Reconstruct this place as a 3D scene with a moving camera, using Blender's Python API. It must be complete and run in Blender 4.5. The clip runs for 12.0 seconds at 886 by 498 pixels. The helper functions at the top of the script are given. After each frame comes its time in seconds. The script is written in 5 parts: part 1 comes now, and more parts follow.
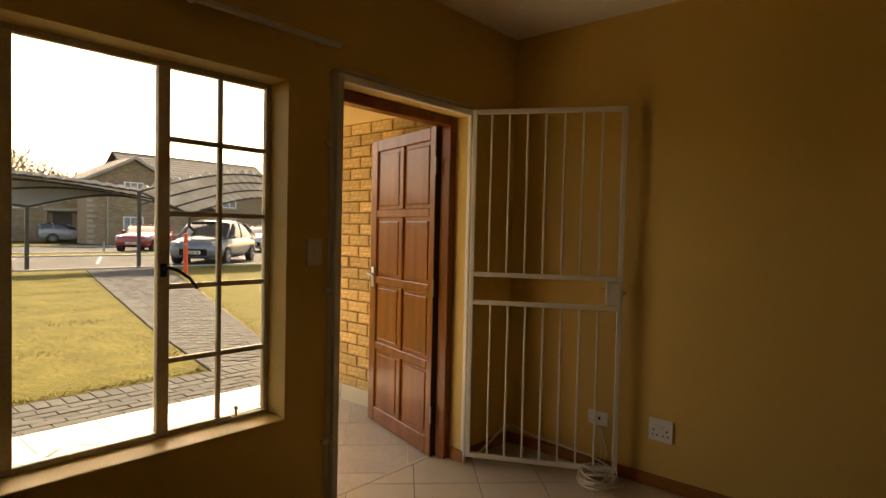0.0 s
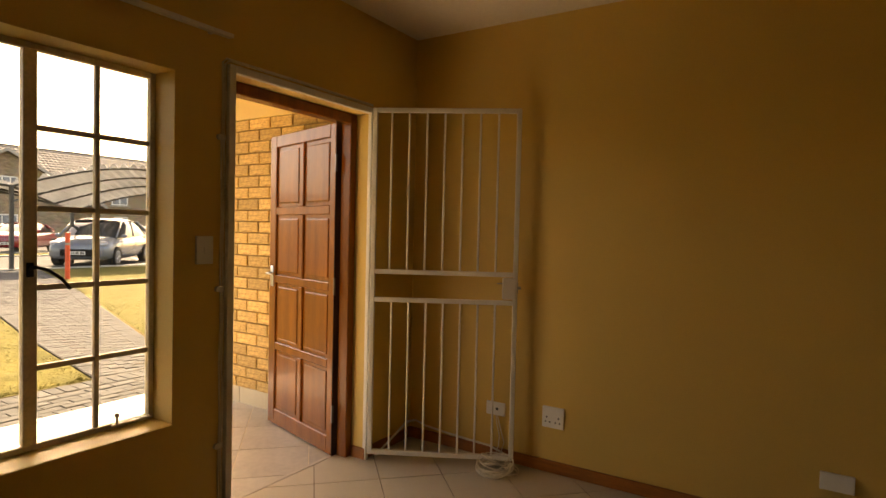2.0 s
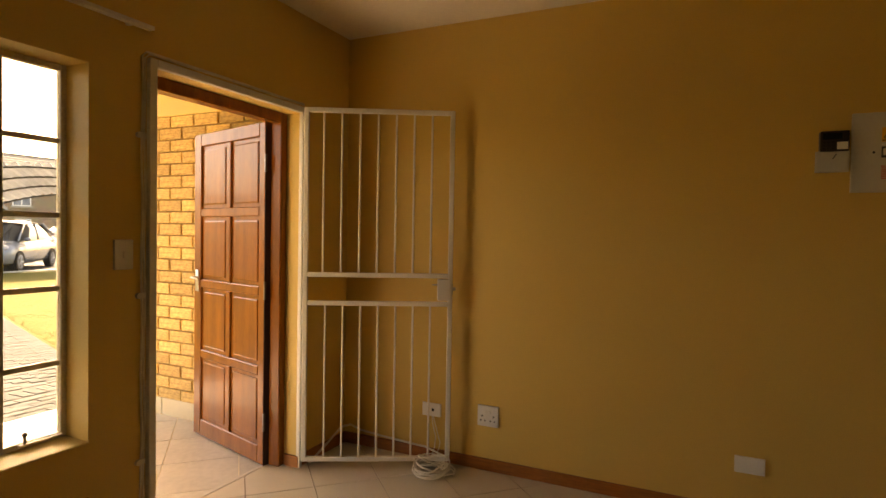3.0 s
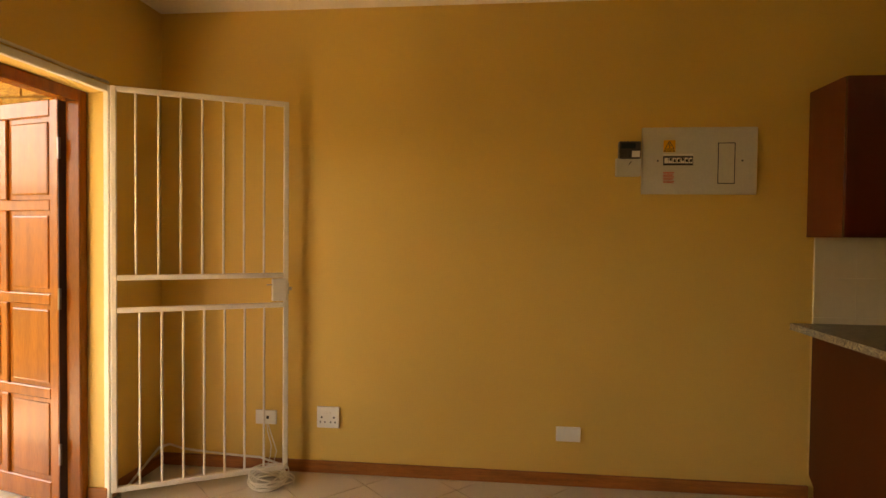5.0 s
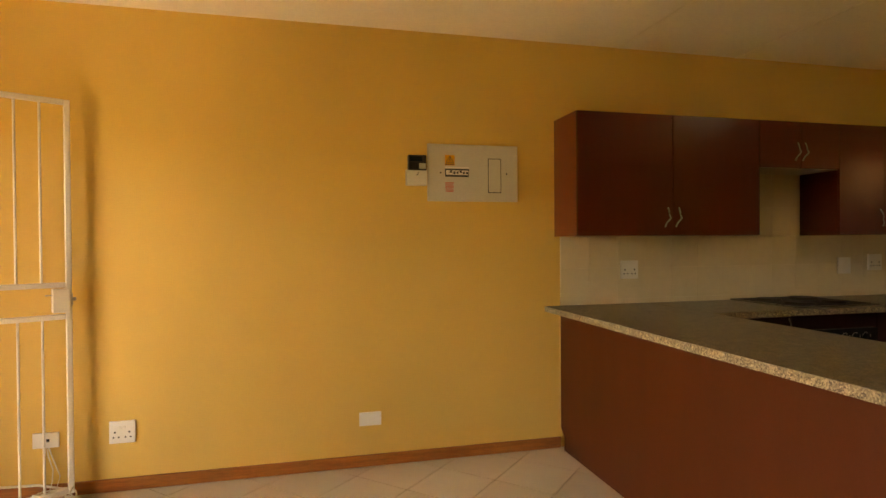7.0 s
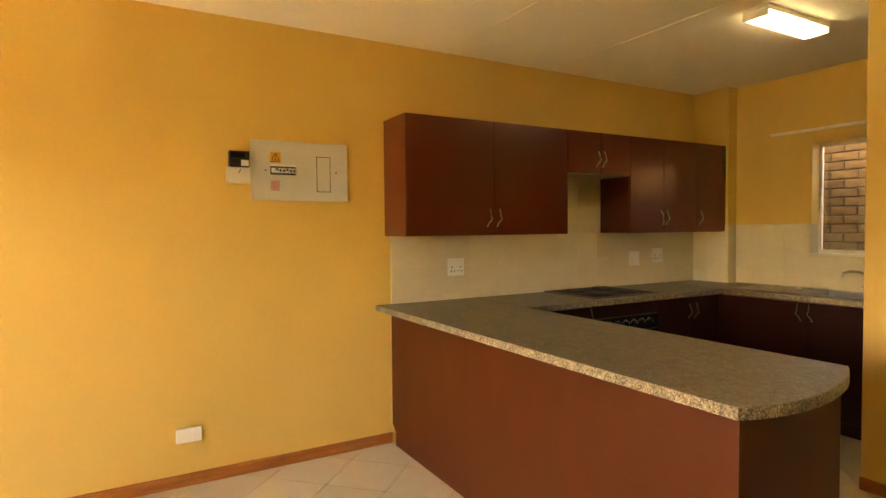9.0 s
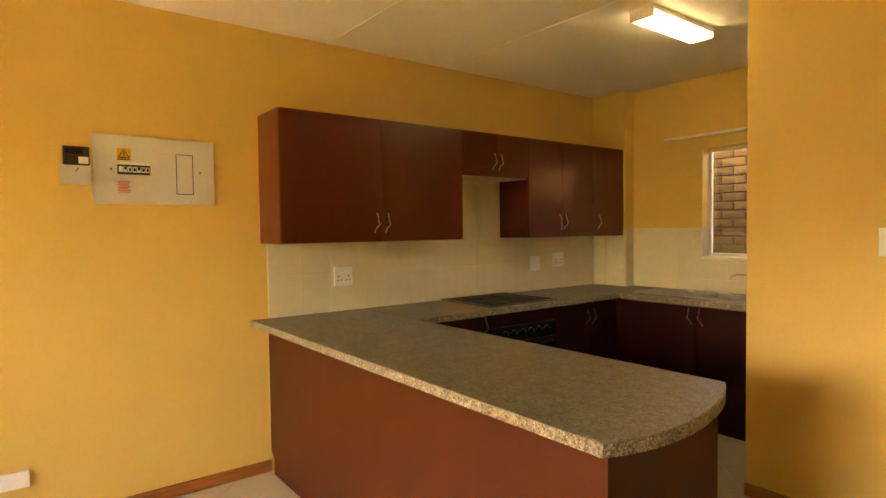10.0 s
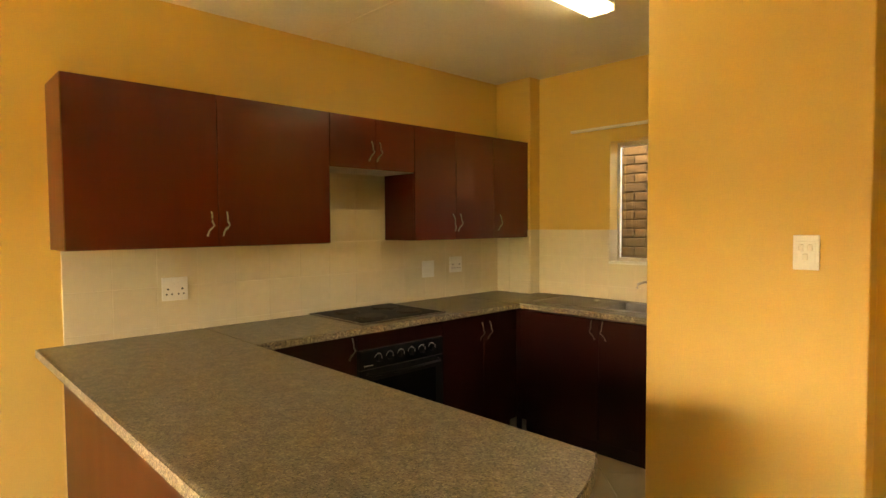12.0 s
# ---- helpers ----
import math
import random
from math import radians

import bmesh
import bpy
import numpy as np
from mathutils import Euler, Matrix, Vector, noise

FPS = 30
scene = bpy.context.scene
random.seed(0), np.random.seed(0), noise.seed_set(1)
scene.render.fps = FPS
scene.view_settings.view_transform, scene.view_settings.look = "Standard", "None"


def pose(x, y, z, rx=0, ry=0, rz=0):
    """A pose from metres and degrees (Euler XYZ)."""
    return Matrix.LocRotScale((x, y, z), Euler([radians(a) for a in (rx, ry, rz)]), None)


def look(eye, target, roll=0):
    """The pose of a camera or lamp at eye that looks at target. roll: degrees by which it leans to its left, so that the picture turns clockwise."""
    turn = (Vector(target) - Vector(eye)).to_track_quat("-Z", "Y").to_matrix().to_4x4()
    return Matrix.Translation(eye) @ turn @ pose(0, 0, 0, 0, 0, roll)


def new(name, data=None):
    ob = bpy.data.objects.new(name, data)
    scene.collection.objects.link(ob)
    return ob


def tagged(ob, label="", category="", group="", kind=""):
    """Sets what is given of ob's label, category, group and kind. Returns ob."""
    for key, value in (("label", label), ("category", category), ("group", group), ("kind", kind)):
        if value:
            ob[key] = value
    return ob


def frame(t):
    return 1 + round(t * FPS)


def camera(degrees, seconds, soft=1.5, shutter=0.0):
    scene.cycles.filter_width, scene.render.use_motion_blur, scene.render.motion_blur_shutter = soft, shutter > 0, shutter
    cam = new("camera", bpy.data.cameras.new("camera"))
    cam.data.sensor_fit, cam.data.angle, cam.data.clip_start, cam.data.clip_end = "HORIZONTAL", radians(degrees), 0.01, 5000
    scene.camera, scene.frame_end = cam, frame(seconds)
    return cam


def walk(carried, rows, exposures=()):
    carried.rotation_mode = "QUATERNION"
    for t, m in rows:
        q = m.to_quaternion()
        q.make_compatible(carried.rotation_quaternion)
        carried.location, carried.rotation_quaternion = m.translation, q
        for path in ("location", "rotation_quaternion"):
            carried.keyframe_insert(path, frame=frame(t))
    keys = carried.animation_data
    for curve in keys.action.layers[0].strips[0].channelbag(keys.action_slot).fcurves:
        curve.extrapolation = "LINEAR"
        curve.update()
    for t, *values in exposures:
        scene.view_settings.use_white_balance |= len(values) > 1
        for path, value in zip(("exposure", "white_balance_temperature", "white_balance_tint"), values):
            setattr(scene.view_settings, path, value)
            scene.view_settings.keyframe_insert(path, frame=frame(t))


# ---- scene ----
cam = camera(75.9, 12.0)
PATH = [
    (0, (2.053, -3.03, 1.342), (0.741, -1.522, 1.28), 1.3),
    (0.5, (2.075, -3.024, 1.34), (0.814, -1.472, 1.282), 1.3),
    (1, (2.082, -3.021, 1.345), (0.884, -1.421, 1.284), 1.4),
    (1.5, (2.101, -3.015, 1.341), (0.965, -1.37, 1.281), 1.4),
    (2, (2.116, -3.017, 1.334), (1.055, -1.323, 1.276), 1.3),
    (2.5, (2.12, -3.028, 1.34), (1.148, -1.281, 1.281), 1.2),
    (4.3, (1.93, -2.996, 1.329), (1.502, -1.043, 1.283), 0.6),
    (4.5, (1.913, -3.028, 1.332), (1.551, -1.061, 1.278), 0.7),
    (5, (1.928, -3.057, 1.326), (1.723, -1.068, 1.279), 0.6),
    (5.5, (1.955, -3.13, 1.315), (1.919, -1.131, 1.28), 0.4),
    (6, (1.933, -3.22, 1.319), (2.094, -1.227, 1.286), 0.1),
    (6.5, (1.933, -3.283, 1.316), (2.253, -1.309, 1.287), -0.1),
    (7, (1.93, -3.327, 1.298), (2.403, -1.383, 1.279), -0.4),
    (7.2, (1.947, -3.319, 1.282), (2.462, -1.386, 1.267), -0.7),
    (8.8, (1.936, -3.353, 1.382), (2.884, -1.594, 1.312), -0.5),
    (9, (1.983, -3.332, 1.381), (2.977, -1.598, 1.31), -0.5),
    (9.5, (2.118, -3.273, 1.391), (3.229, -1.611, 1.319), -0.6),
    (10, (2.312, -3.244, 1.404), (3.526, -1.656, 1.336), -0.7),
    (10.5, (2.493, -3.226, 1.422), (3.761, -1.682, 1.346), -0.7),
    (11, (2.663, -3.173, 1.409), (3.964, -1.656, 1.335), -0.6),
    (11.5, (2.833, -3.085, 1.431), (4.177, -1.606, 1.345), -0.4),
    (12, (2.984, -3.044, 1.433), (4.364, -1.598, 1.35), -0.4),
]
EXPOSURES = [(0, 1.78, 10200, 18), (1.0, 1.97, 10500, 20), (1.5, 2.12, 10800, 21), (2.5, 2.62, 11500, 22), (4.5, 3.45, 11700, 23), (5.5, 3.97, 11500, 22), (7, 4.55, 11000, 20), (9.5, 5.45, 10400, 17), (11, 5.54, 10200, 16), (12, 5.78, 9900, 14)]
walk(cam, [(t, look(eye, target, roll)) for t, eye, target, roll in PATH], EXPOSURES)

# ---- world and sun ----
SUN_DIR = Vector((-1.12, 0.80, 1.0)).normalized()
world = bpy.data.worlds.new("sky")
scene.world = world
world.use_nodes = True
wn = world.node_tree
sky = wn.nodes.new("ShaderNodeTexSky")
sky.sky_type = "NISHITA"
sky.sun_disc = False
sky.sun_elevation = math.asin(SUN_DIR.z)
sky.sun_rotation = math.atan2(SUN_DIR.x, SUN_DIR.y)
sky.dust_density = 3.0
wn.links.new(sky.outputs[0], wn.nodes["Background"].inputs[0])
wn.nodes["Background"].inputs[1].default_value = 0.15
sun = new("sun", bpy.data.lights.new("sun", "SUN"))
sun.data.energy = 5.0
sun.data.angle = radians(0.5)
sun.data.color = (1.0, 0.93, 0.82)
sun.matrix_world = look(SUN_DIR * 50, (0, 0, 0))


# ---- materials ----
def mat(name, color, rough=0.6, metal=0.0, var=0.12, scale=6.0, fine=90.0, bump=0.15, dist=0.002, spec=0.5, coat=0.0, island=0.0, stretch=(1, 1, 1), tint=None, coord="Object"):
    m = bpy.data.materials.new(name)
    m.use_nodes = True
    nt = m.node_tree
    n, l = nt.nodes, nt.links
    p = n["Principled BSDF"]
    tc = n.new("ShaderNodeTexCoord")
    mp = n.new("ShaderNodeMapping")
    mp.inputs["Scale"].default_value = stretch
    l.new(tc.outputs[coord], mp.inputs[0])
    big = n.new("ShaderNodeTexNoise")
    big.inputs["Scale"].default_value = scale
    big.inputs["Detail"].default_value = 5
    small = n.new("ShaderNodeTexNoise")
    small.inputs["Scale"].default_value = fine
    small.inputs["Detail"].default_value = 3
    l.new(mp.outputs[0], big.inputs[0])
    l.new(mp.outputs[0], small.inputs[0])
    mix = n.new("ShaderNodeMix")
    mix.data_type = "RGBA"
    c = Vector(color)
    other = Vector(tint) if tint else c * (1 - 2 * var)
    mix.inputs[6].default_value = (*(c * (1 + var * 0.6)), 1)
    mix.inputs[7].default_value = (*other, 1)
    add = n.new("ShaderNodeMath")
    add.operation = "MULTIPLY_ADD"
    add.inputs[1].default_value = 0.6
    l.new(big.outputs[0], add.inputs[0])
    half = n.new("ShaderNodeMath")
    half.operation = "MULTIPLY"
    half.inputs[1].default_value = 0.4
    l.new(small.outputs[0], half.inputs[0])
    l.new(half.outputs[0], add.inputs[2])
    ramp = n.new("ShaderNodeMapRange")
    ramp.inputs["From Min"].default_value = 0.35
    ramp.inputs["From Max"].default_value = 0.65
    l.new(add.outputs[0], ramp.inputs[0])
    l.new(ramp.outputs[0], mix.inputs[0])
    out = mix.outputs[2]
    if island:
        hsv = n.new("ShaderNodeHueSaturation")
        src = n.new("ShaderNodeObjectInfo") if island > 0 else n.new("ShaderNodeNewGeometry")
        mr = n.new("ShaderNodeMapRange")
        mr.inputs["To Min"].default_value = 1 - abs(island)
        mr.inputs["To Max"].default_value = 1 + abs(island)
        l.new(src.outputs["Random" if island > 0 else "Random Per Island"], mr.inputs[0])
        l.new(mr.outputs[0], hsv.inputs["Value"])
        l.new(out, hsv.inputs["Color"])
        out = hsv.outputs[0]
    l.new(out, p.inputs["Base Color"])
    rr = n.new("ShaderNodeMapRange")
    rr.inputs["To Min"].default_value = max(0.02, rough - min(0.05, 0.07 * rough))
    rr.inputs["To Max"].default_value = min(1, rough + min(0.05, 0.07 * rough))
    l.new(big.outputs[0], rr.inputs[0])
    l.new(rr.outputs[0], p.inputs["Roughness"])
    p.inputs["Metallic"].default_value = metal
    p.inputs["Specular IOR Level"].default_value = spec
    p.inputs["Coat Weight"].default_value = coat
    if bump:
        b = n.new("ShaderNodeBump")
        b.inputs["Strength"].default_value = bump
        b.inputs["Distance"].default_value = dist
        l.new(add.outputs[0], b.inputs["Height"])
        l.new(b.outputs[0], p.inputs["Normal"])
    return m


M_WALL = mat("yellow_paint", (0.725, 0.474, 0.126), 0.55, var=0.04, scale=1.3, fine=160, bump=0.25, dist=0.002)
M_REVEAL = mat("cream_paint", (0.77, 0.53, 0.17), 0.55, var=0.04, scale=2, fine=120, bump=0.2)
M_CEIL = mat("ceiling_paint", (0.86, 0.79, 0.64), 0.8, var=0.04, scale=1, fine=60, bump=0.2)
M_STRIP = mat("ceiling_strip_paint", (0.85, 0.77, 0.60), 0.6, var=0.03, bump=0)
M_SKIRT = mat("skirting_wood", (0.40, 0.135, 0.03), 0.4, var=0.2, scale=3, fine=30, stretch=(1, 1, 12), bump=0.1)
M_TILE = mat("floor_tile", (0.55, 0.49, 0.38), 0.28, var=0.025, scale=7, fine=80, bump=0.05, island=0.035)
M_TILE_OUT = mat("porch_tile", (0.50, 0.46, 0.39), 0.35, var=0.10, scale=3, fine=25, bump=0.05, island=0.05)
M_GROUT = mat("floor_grout", (0.22, 0.17, 0.12), 0.9, var=0.2)
M_GROUT_LIGHT = mat("tile_grout", (0.76, 0.68, 0.50), 0.8, var=0.08)
M_SPLASH = mat("splash_tile", (0.69, 0.60, 0.41), 0.18, var=0.03, scale=3, fine=20, bump=0.03, island=0.02)
M_WHITE = mat("white_enamel", (0.80, 0.76, 0.68), 0.35, var=0.04, scale=8, bump=0.1)
M_PLASTIC = mat("white_plastic", (0.80, 0.78, 0.72), 0.3, var=0.02, scale=10, bump=0.0)
M_DARKHOLE = mat("dark_slot", (0.02, 0.02, 0.02), 0.6, bump=0)
M_FRAME = mat("beige_steel_frame", (0.74, 0.65, 0.50), 0.45, var=0.12, scale=10, bump=0.2)
M_DOOR = mat("mahogany_varnish", (0.24, 0.070, 0.010), 0.26, var=0.18, scale=3, fine=40, stretch=(5, 5, 0.5), bump=0.06, coat=0.12, spec=0.3)
# Base units: the wall cabinets' laminate with low kitchen shade put into its colour.
M_CAB_SHADED = mat("cabinet_laminate_shaded", (0.027, 0.0036, 0.0014), 0.32, spec=0.25, var=0.04, scale=2.5, fine=60, stretch=(5, 5, 0.6), bump=0.03)
M_CAB_UP = mat("cabinet_laminate_lit", (0.092, 0.0120, 0.0035), 0.23, spec=0.7, var=0.04, scale=2.5, fine=60, stretch=(5, 5, 0.6), bump=0)
M_HANDLE = mat("tarnished_steel", (0.22, 0.20, 0.17), 0.28, metal=1.0, var=0.1, scale=30, bump=0.02)
# Door timber darkened to stand for the shade on the leaf's edge.
M_DOOR_EDGE = mat("shaded_door_edge", (0.045, 0.014, 0.006), 0.7, var=0.15, scale=6, stretch=(5, 5, 0.5))
M_CAB_SIDE = mat("cabinet_side_board", (0.15, 0.032, 0.0095), 0.34, var=0.06, scale=2.5, fine=60, stretch=(5, 5, 0.6), bump=0.05)
M_PANEL = mat("peninsula_board", (0.070, 0.0150, 0.0031), 0.40, spec=0.2, var=0.05, scale=2.5, fine=60, stretch=(3, 3, 0.6), bump=0.03)
M_MELAMINE = mat("cream_melamine", (0.55, 0.47, 0.34), 0.5, var=0.03)
M_CHROME = mat("brushed_steel", (0.50, 0.48, 0.45), 0.34, metal=1.0, var=0.06, scale=20, bump=0.05)
M_METER = mat("dark_brown_plastic", (0.035, 0.021, 0.017), 0.35, var=0.05, bump=0)
M_SKIRT_TILE = mat("skirting_tile", (0.66, 0.57, 0.40), 0.35, var=0.05, scale=4, bump=0.03)
M_BLACK = mat("black_enamel", (0.009, 0.008, 0.007), 0.55, spec=0.12, var=0.1, bump=0)
M_OVENGLASS = mat("oven_glass", (0.006, 0.006, 0.006), 0.2, spec=0.12, var=0.05, bump=0)
M_HOB = mat("hob_plate", (0.045, 0.034, 0.026), 0.6, spec=0.2, var=0.2, scale=30, bump=0.1)
M_BRICK = mat("yellow_brick", (0.80, 0.56, 0.22), 0.85, var=0.25, scale=5, fine=22, bump=0.9, dist=0.010, island=0.22, tint=(0.42, 0.22, 0.075), coord="Generated")
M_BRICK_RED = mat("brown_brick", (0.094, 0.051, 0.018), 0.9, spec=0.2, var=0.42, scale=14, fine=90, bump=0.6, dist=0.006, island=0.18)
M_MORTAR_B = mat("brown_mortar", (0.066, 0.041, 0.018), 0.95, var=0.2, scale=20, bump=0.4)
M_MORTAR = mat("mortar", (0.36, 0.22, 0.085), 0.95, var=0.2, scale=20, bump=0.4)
M_PAVER = mat("concrete_paver", (0.084, 0.087, 0.084), 0.95, spec=0.1, var=0.25, scale=7, fine=80, bump=0.5, dist=0.004, island=0.18)
M_PAVER_S = mat("concrete_paver_far", (0.078, 0.081, 0.080), 0.95, spec=0.1, var=0.25, scale=7, fine=80, bump=0.5, dist=0.004, island=-0.18)
M_SAND = mat("joint_sand", (0.030, 0.026, 0.020), 0.95, var=0.2)
M_GRASS = mat("dry_grass", (0.100, 0.087, 0.021), 0.95, spec=0.05, var=0.3, scale=2.5, fine=14, bump=1.0, dist=0.05, tint=(0.072, 0.067, 0.019))
M_BLADE = mat("grass_blade", (0.130, 0.112, 0.028), 0.95, spec=0.05, var=0.2, scale=1.0, fine=5, bump=0, island=-0.6, tint=(0.094, 0.088, 0.025))
M_ROAD = mat("road_paving", (0.066, 0.067, 0.067), 0.95, spec=0.1, var=0.15, scale=0.6, fine=12, bump=0.3)
M_LINE = mat("road_line_paint", (0.24, 0.24, 0.23), 0.8, var=0.1)
M_SHEET = mat("carport_sheet", (0.42, 0.43, 0.44), 0.5, var=0.12, scale=1.5, fine=20, bump=0.1)
M_POST = mat("dark_post_paint", (0.05, 0.045, 0.04), 0.5, var=0.2)
M_ROOF = mat("roof_tile", (0.15, 0.138, 0.125), 0.85, spec=0.2, var=0.2, scale=3, fine=20, bump=0.4, island=-0.12)
M_FASCIA = mat("pale_fascia", (0.36, 0.33, 0.28), 0.7, var=0.08)
M_BARK = mat("bark", (0.10, 0.08, 0.06), 0.9, var=0.3, bump=0.6, dist=0.02)
M_LEAF = mat("leaf", (0.17, 0.17, 0.11), 0.6, var=0.3, bump=0, island=-0.3)
M_RUBBER = mat("tyre_rubber", (0.02, 0.02, 0.02), 0.8)
M_ALLOY = mat("wheel_alloy", (0.45, 0.45, 0.46), 0.35, metal=0.8)
M_ORANGE = mat("orange_pipe_paint", (0.75, 0.09, 0.03), 0.5, var=0.1)
M_CABLE = mat("cable_sheath", (0.80, 0.74, 0.62), 0.5, var=0.05)
M_GREYMETAL = mat("db_cover", (0.62, 0.60, 0.52), 0.4, var=0.04, scale=4)
M_STICK_O = mat("orange_sticker", (0.85, 0.42, 0.03), 0.5, bump=0)
M_STICK_R = mat("red_print", (0.70, 0.08, 0.04), 0.5, bump=0)


def granite(name, size, lift, rough):
    m = bpy.data.materials.new(name)
    m.use_nodes = True
    n, l = m.node_tree.nodes, m.node_tree.links
    p = n["Principled BSDF"]
    tc = n.new("ShaderNodeTexCoord")
    v = n.new("ShaderNodeTexVoronoi")
    v.inputs["Scale"].default_value = size
    big = n.new("ShaderNodeTexNoise")
    big.inputs["Scale"].default_value = 26
    big.inputs["Detail"].default_value = 9
    big.inputs["Roughness"].default_value = 0.72
    for o in (v, big):
        l.new(tc.outputs["Object"], o.inputs["Vector"])
    sep = n.new("ShaderNodeSeparateColor")
    l.new(v.outputs["Color"], sep.inputs[0])
    r = n.new("ShaderNodeValToRGB")
    r.color_ramp.interpolation = "CONSTANT"
    els = r.color_ramp.elements
    els[0].color = (*(Vector((0.11, 0.093, 0.062)) if size > 200 else Vector((0.12, 0.095, 0.070))), 1)
    els[1].position = 0.22
    els[1].color = (0.22, 0.188, 0.130, 1)
    for pos, c in ((0.5, (0.34, 0.295, 0.205)), (0.75, (0.42, 0.365, 0.255)), (0.92, (0.56, 0.50, 0.37))):
        e = els.new(pos)
        e.color = (*(Vector(c) * lift), 1)
    l.new(sep.outputs[0], r.inputs[0])
    mul = n.new("ShaderNodeMix")
    mul.data_type = "RGBA"
    mul.blend_type = "MULTIPLY"
    mul.inputs[0].default_value = 0.5
    l.new(r.outputs[0], mul.inputs[6])
    tone = n.new("ShaderNodeValToRGB")
    tone.color_ramp.elements[0].position = 0.42
    tone.color_ramp.elements[0].color = (0.20, 0.17, 0.105, 1)
    tone.color_ramp.elements[1].position = 0.60
    tone.color_ramp.elements[1].color = (0.88, 0.81, 0.60, 1)
    l.new(big.outputs["Fac"], tone.inputs[0])
    l.new(tone.outputs[0], mul.inputs[7])
    l.new(mul.outputs[2], p.inputs["Base Color"])
    p.inputs["Roughness"].default_value = rough
    b = n.new("ShaderNodeBump")
    b.inputs["Strength"].default_value = 0.5
    b.inputs["Distance"].default_value = 0.0015
    l.new(v.outputs["Distance"], b.inputs["Height"])
    l.new(b.outputs[0], p.inputs["Normal"])
    return m


M_GRANITE = granite("granite_laminate", 235, 0.66, 0.38)
# Edge copy: coarser speckle, with window light on the front face lifted into its colours.
M_GRANITE_EDGE = granite("granite_laminate_lit_edge", 198, 0.95, 0.5)


def pane_glass(name="window_glass", tint=(1, 1, 1)):
    m = bpy.data.materials.new(name)
    m.use_nodes = True
    n, l = m.node_tree.nodes, m.node_tree.links
    n.clear()
    out = n.new("ShaderNodeOutputMaterial")
    mix = n.new("ShaderNodeMixShader")
    tr = n.new("ShaderNodeBsdfTransparent")
    tr.inputs[0].default_value = (*tint, 1)
    gl = n.new("ShaderNodeBsdfGlossy")
    gl.inputs["Roughness"].default_value = 0.02
    fr = n.new("ShaderNodeFresnel")
    fr.inputs[0].default_value = 1.45
    l.new(fr.outputs[0], mix.inputs[0])
    l.new(tr.outputs[0], mix.inputs[1])
    l.new(gl.outputs[0], mix.inputs[2])
    l.new(mix.outputs[0], out.inputs[0])
    return m


M_GLASS = pane_glass(tint=(0.95, 0.96, 0.95))
M_DARKGLASS = mat("dark_glass", (0.02, 0.025, 0.03), 0.06, var=0.05, bump=0, spec=0.8)


def emitter(name, color, power):
    m = bpy.data.materials.new(name)
    m.use_nodes = True
    p = m.node_tree.nodes["Principled BSDF"]
    p.inputs["Base Color"].default_value = (0.8, 0.8, 0.75, 1)
    p.inputs["Emission Color"].default_value = (*color, 1)
    p.inputs["Emission Strength"].default_value = power
    return m


M_LAMP = emitter("lamp_diffuser", (1.0, 0.95, 0.66), 0.36)


# ---- mesh kit ----
def slab(bm, a, b, bevel=0.0, seg=1, m=None):
    """A box from corner a to corner b."""
    a, b = Vector(a), Vector(b)
    r = bmesh.ops.create_cube(bm, size=1)
    s = Vector([abs(q) for q in (b - a)])
    bmesh.ops.transform(bm, verts=r["verts"], matrix=Matrix.Translation((a + b) / 2) @ Matrix.Diagonal((*s, 1)))
    if bevel:
        es = list({e for v in r["verts"] for e in v.link_edges})
        g = bmesh.ops.bevel(bm, geom=es, offset=min(bevel, min(s) * 0.45), segments=seg, affect="EDGES", profile=0.6)
        vs = [v for v in g["verts"]]
    else:
        vs = r["verts"]
    if m is not None:
        seen = {v for v in vs}
        if bevel:
            for f in g["faces"]:
                seen.update(f.verts)
        bmesh.ops.transform(bm, verts=list(seen), matrix=m)
    return vs


def rod(bm, p, q, r, seg=12, r2=None):
    p, q = Vector(p), Vector(q)
    d = q - p
    mm = Matrix.Translation((p + q) / 2) @ d.to_track_quat("Z", "Y").to_matrix().to_4x4()
    bmesh.ops.create_cone(bm, cap_ends=True, segments=seg, radius1=r, radius2=r if r2 is None else r2, depth=d.length, matrix=mm)


def tube(bm, pts, r, seg=8):
    """A round tube along points."""
    pts = [Vector(p) for p in pts]
    rings = []
    up = Vector((0, 0, 1))
    for i, p in enumerate(pts):
        d = (pts[min(i + 1, len(pts) - 1)] - pts[max(i - 1, 0)]).normalized()
        s = d.cross(up if abs(d.z) < 0.95 else Vector((1, 0, 0))).normalized()
        u = s.cross(d)
        rings.append([bm.verts.new(p + r * (math.cos(2 * math.pi * k / seg) * s + math.sin(2 * math.pi * k / seg) * u)) for k in range(seg)])
    for a, b in zip(rings, rings[1:]):
        for k in range(seg):
            bm.faces.new((a[k], a[(k + 1) % seg], b[(k + 1) % seg], b[k]))
    bm.faces.new(rings[0][::-1])
    bm.faces.new(rings[-1])


def prism(bm, poly, z0, z1, m=None):
    """A flat outline (x, y) raised from z0 to z1."""
    lo = [bm.verts.new((x, y, z0)) for x, y in poly]
    hi = [bm.verts.new((x, y, z1)) for x, y in poly]
    n = len(poly)
    bm.faces.new(lo[::-1])
    bm.faces.new(hi)
    for i in range(n):
        bm.faces.new((lo[i], lo[(i + 1) % n], hi[(i + 1) % n], hi[i]))
    if m is not None:
        bmesh.ops.transform(bm, verts=lo + hi, matrix=m)
    return lo + hi


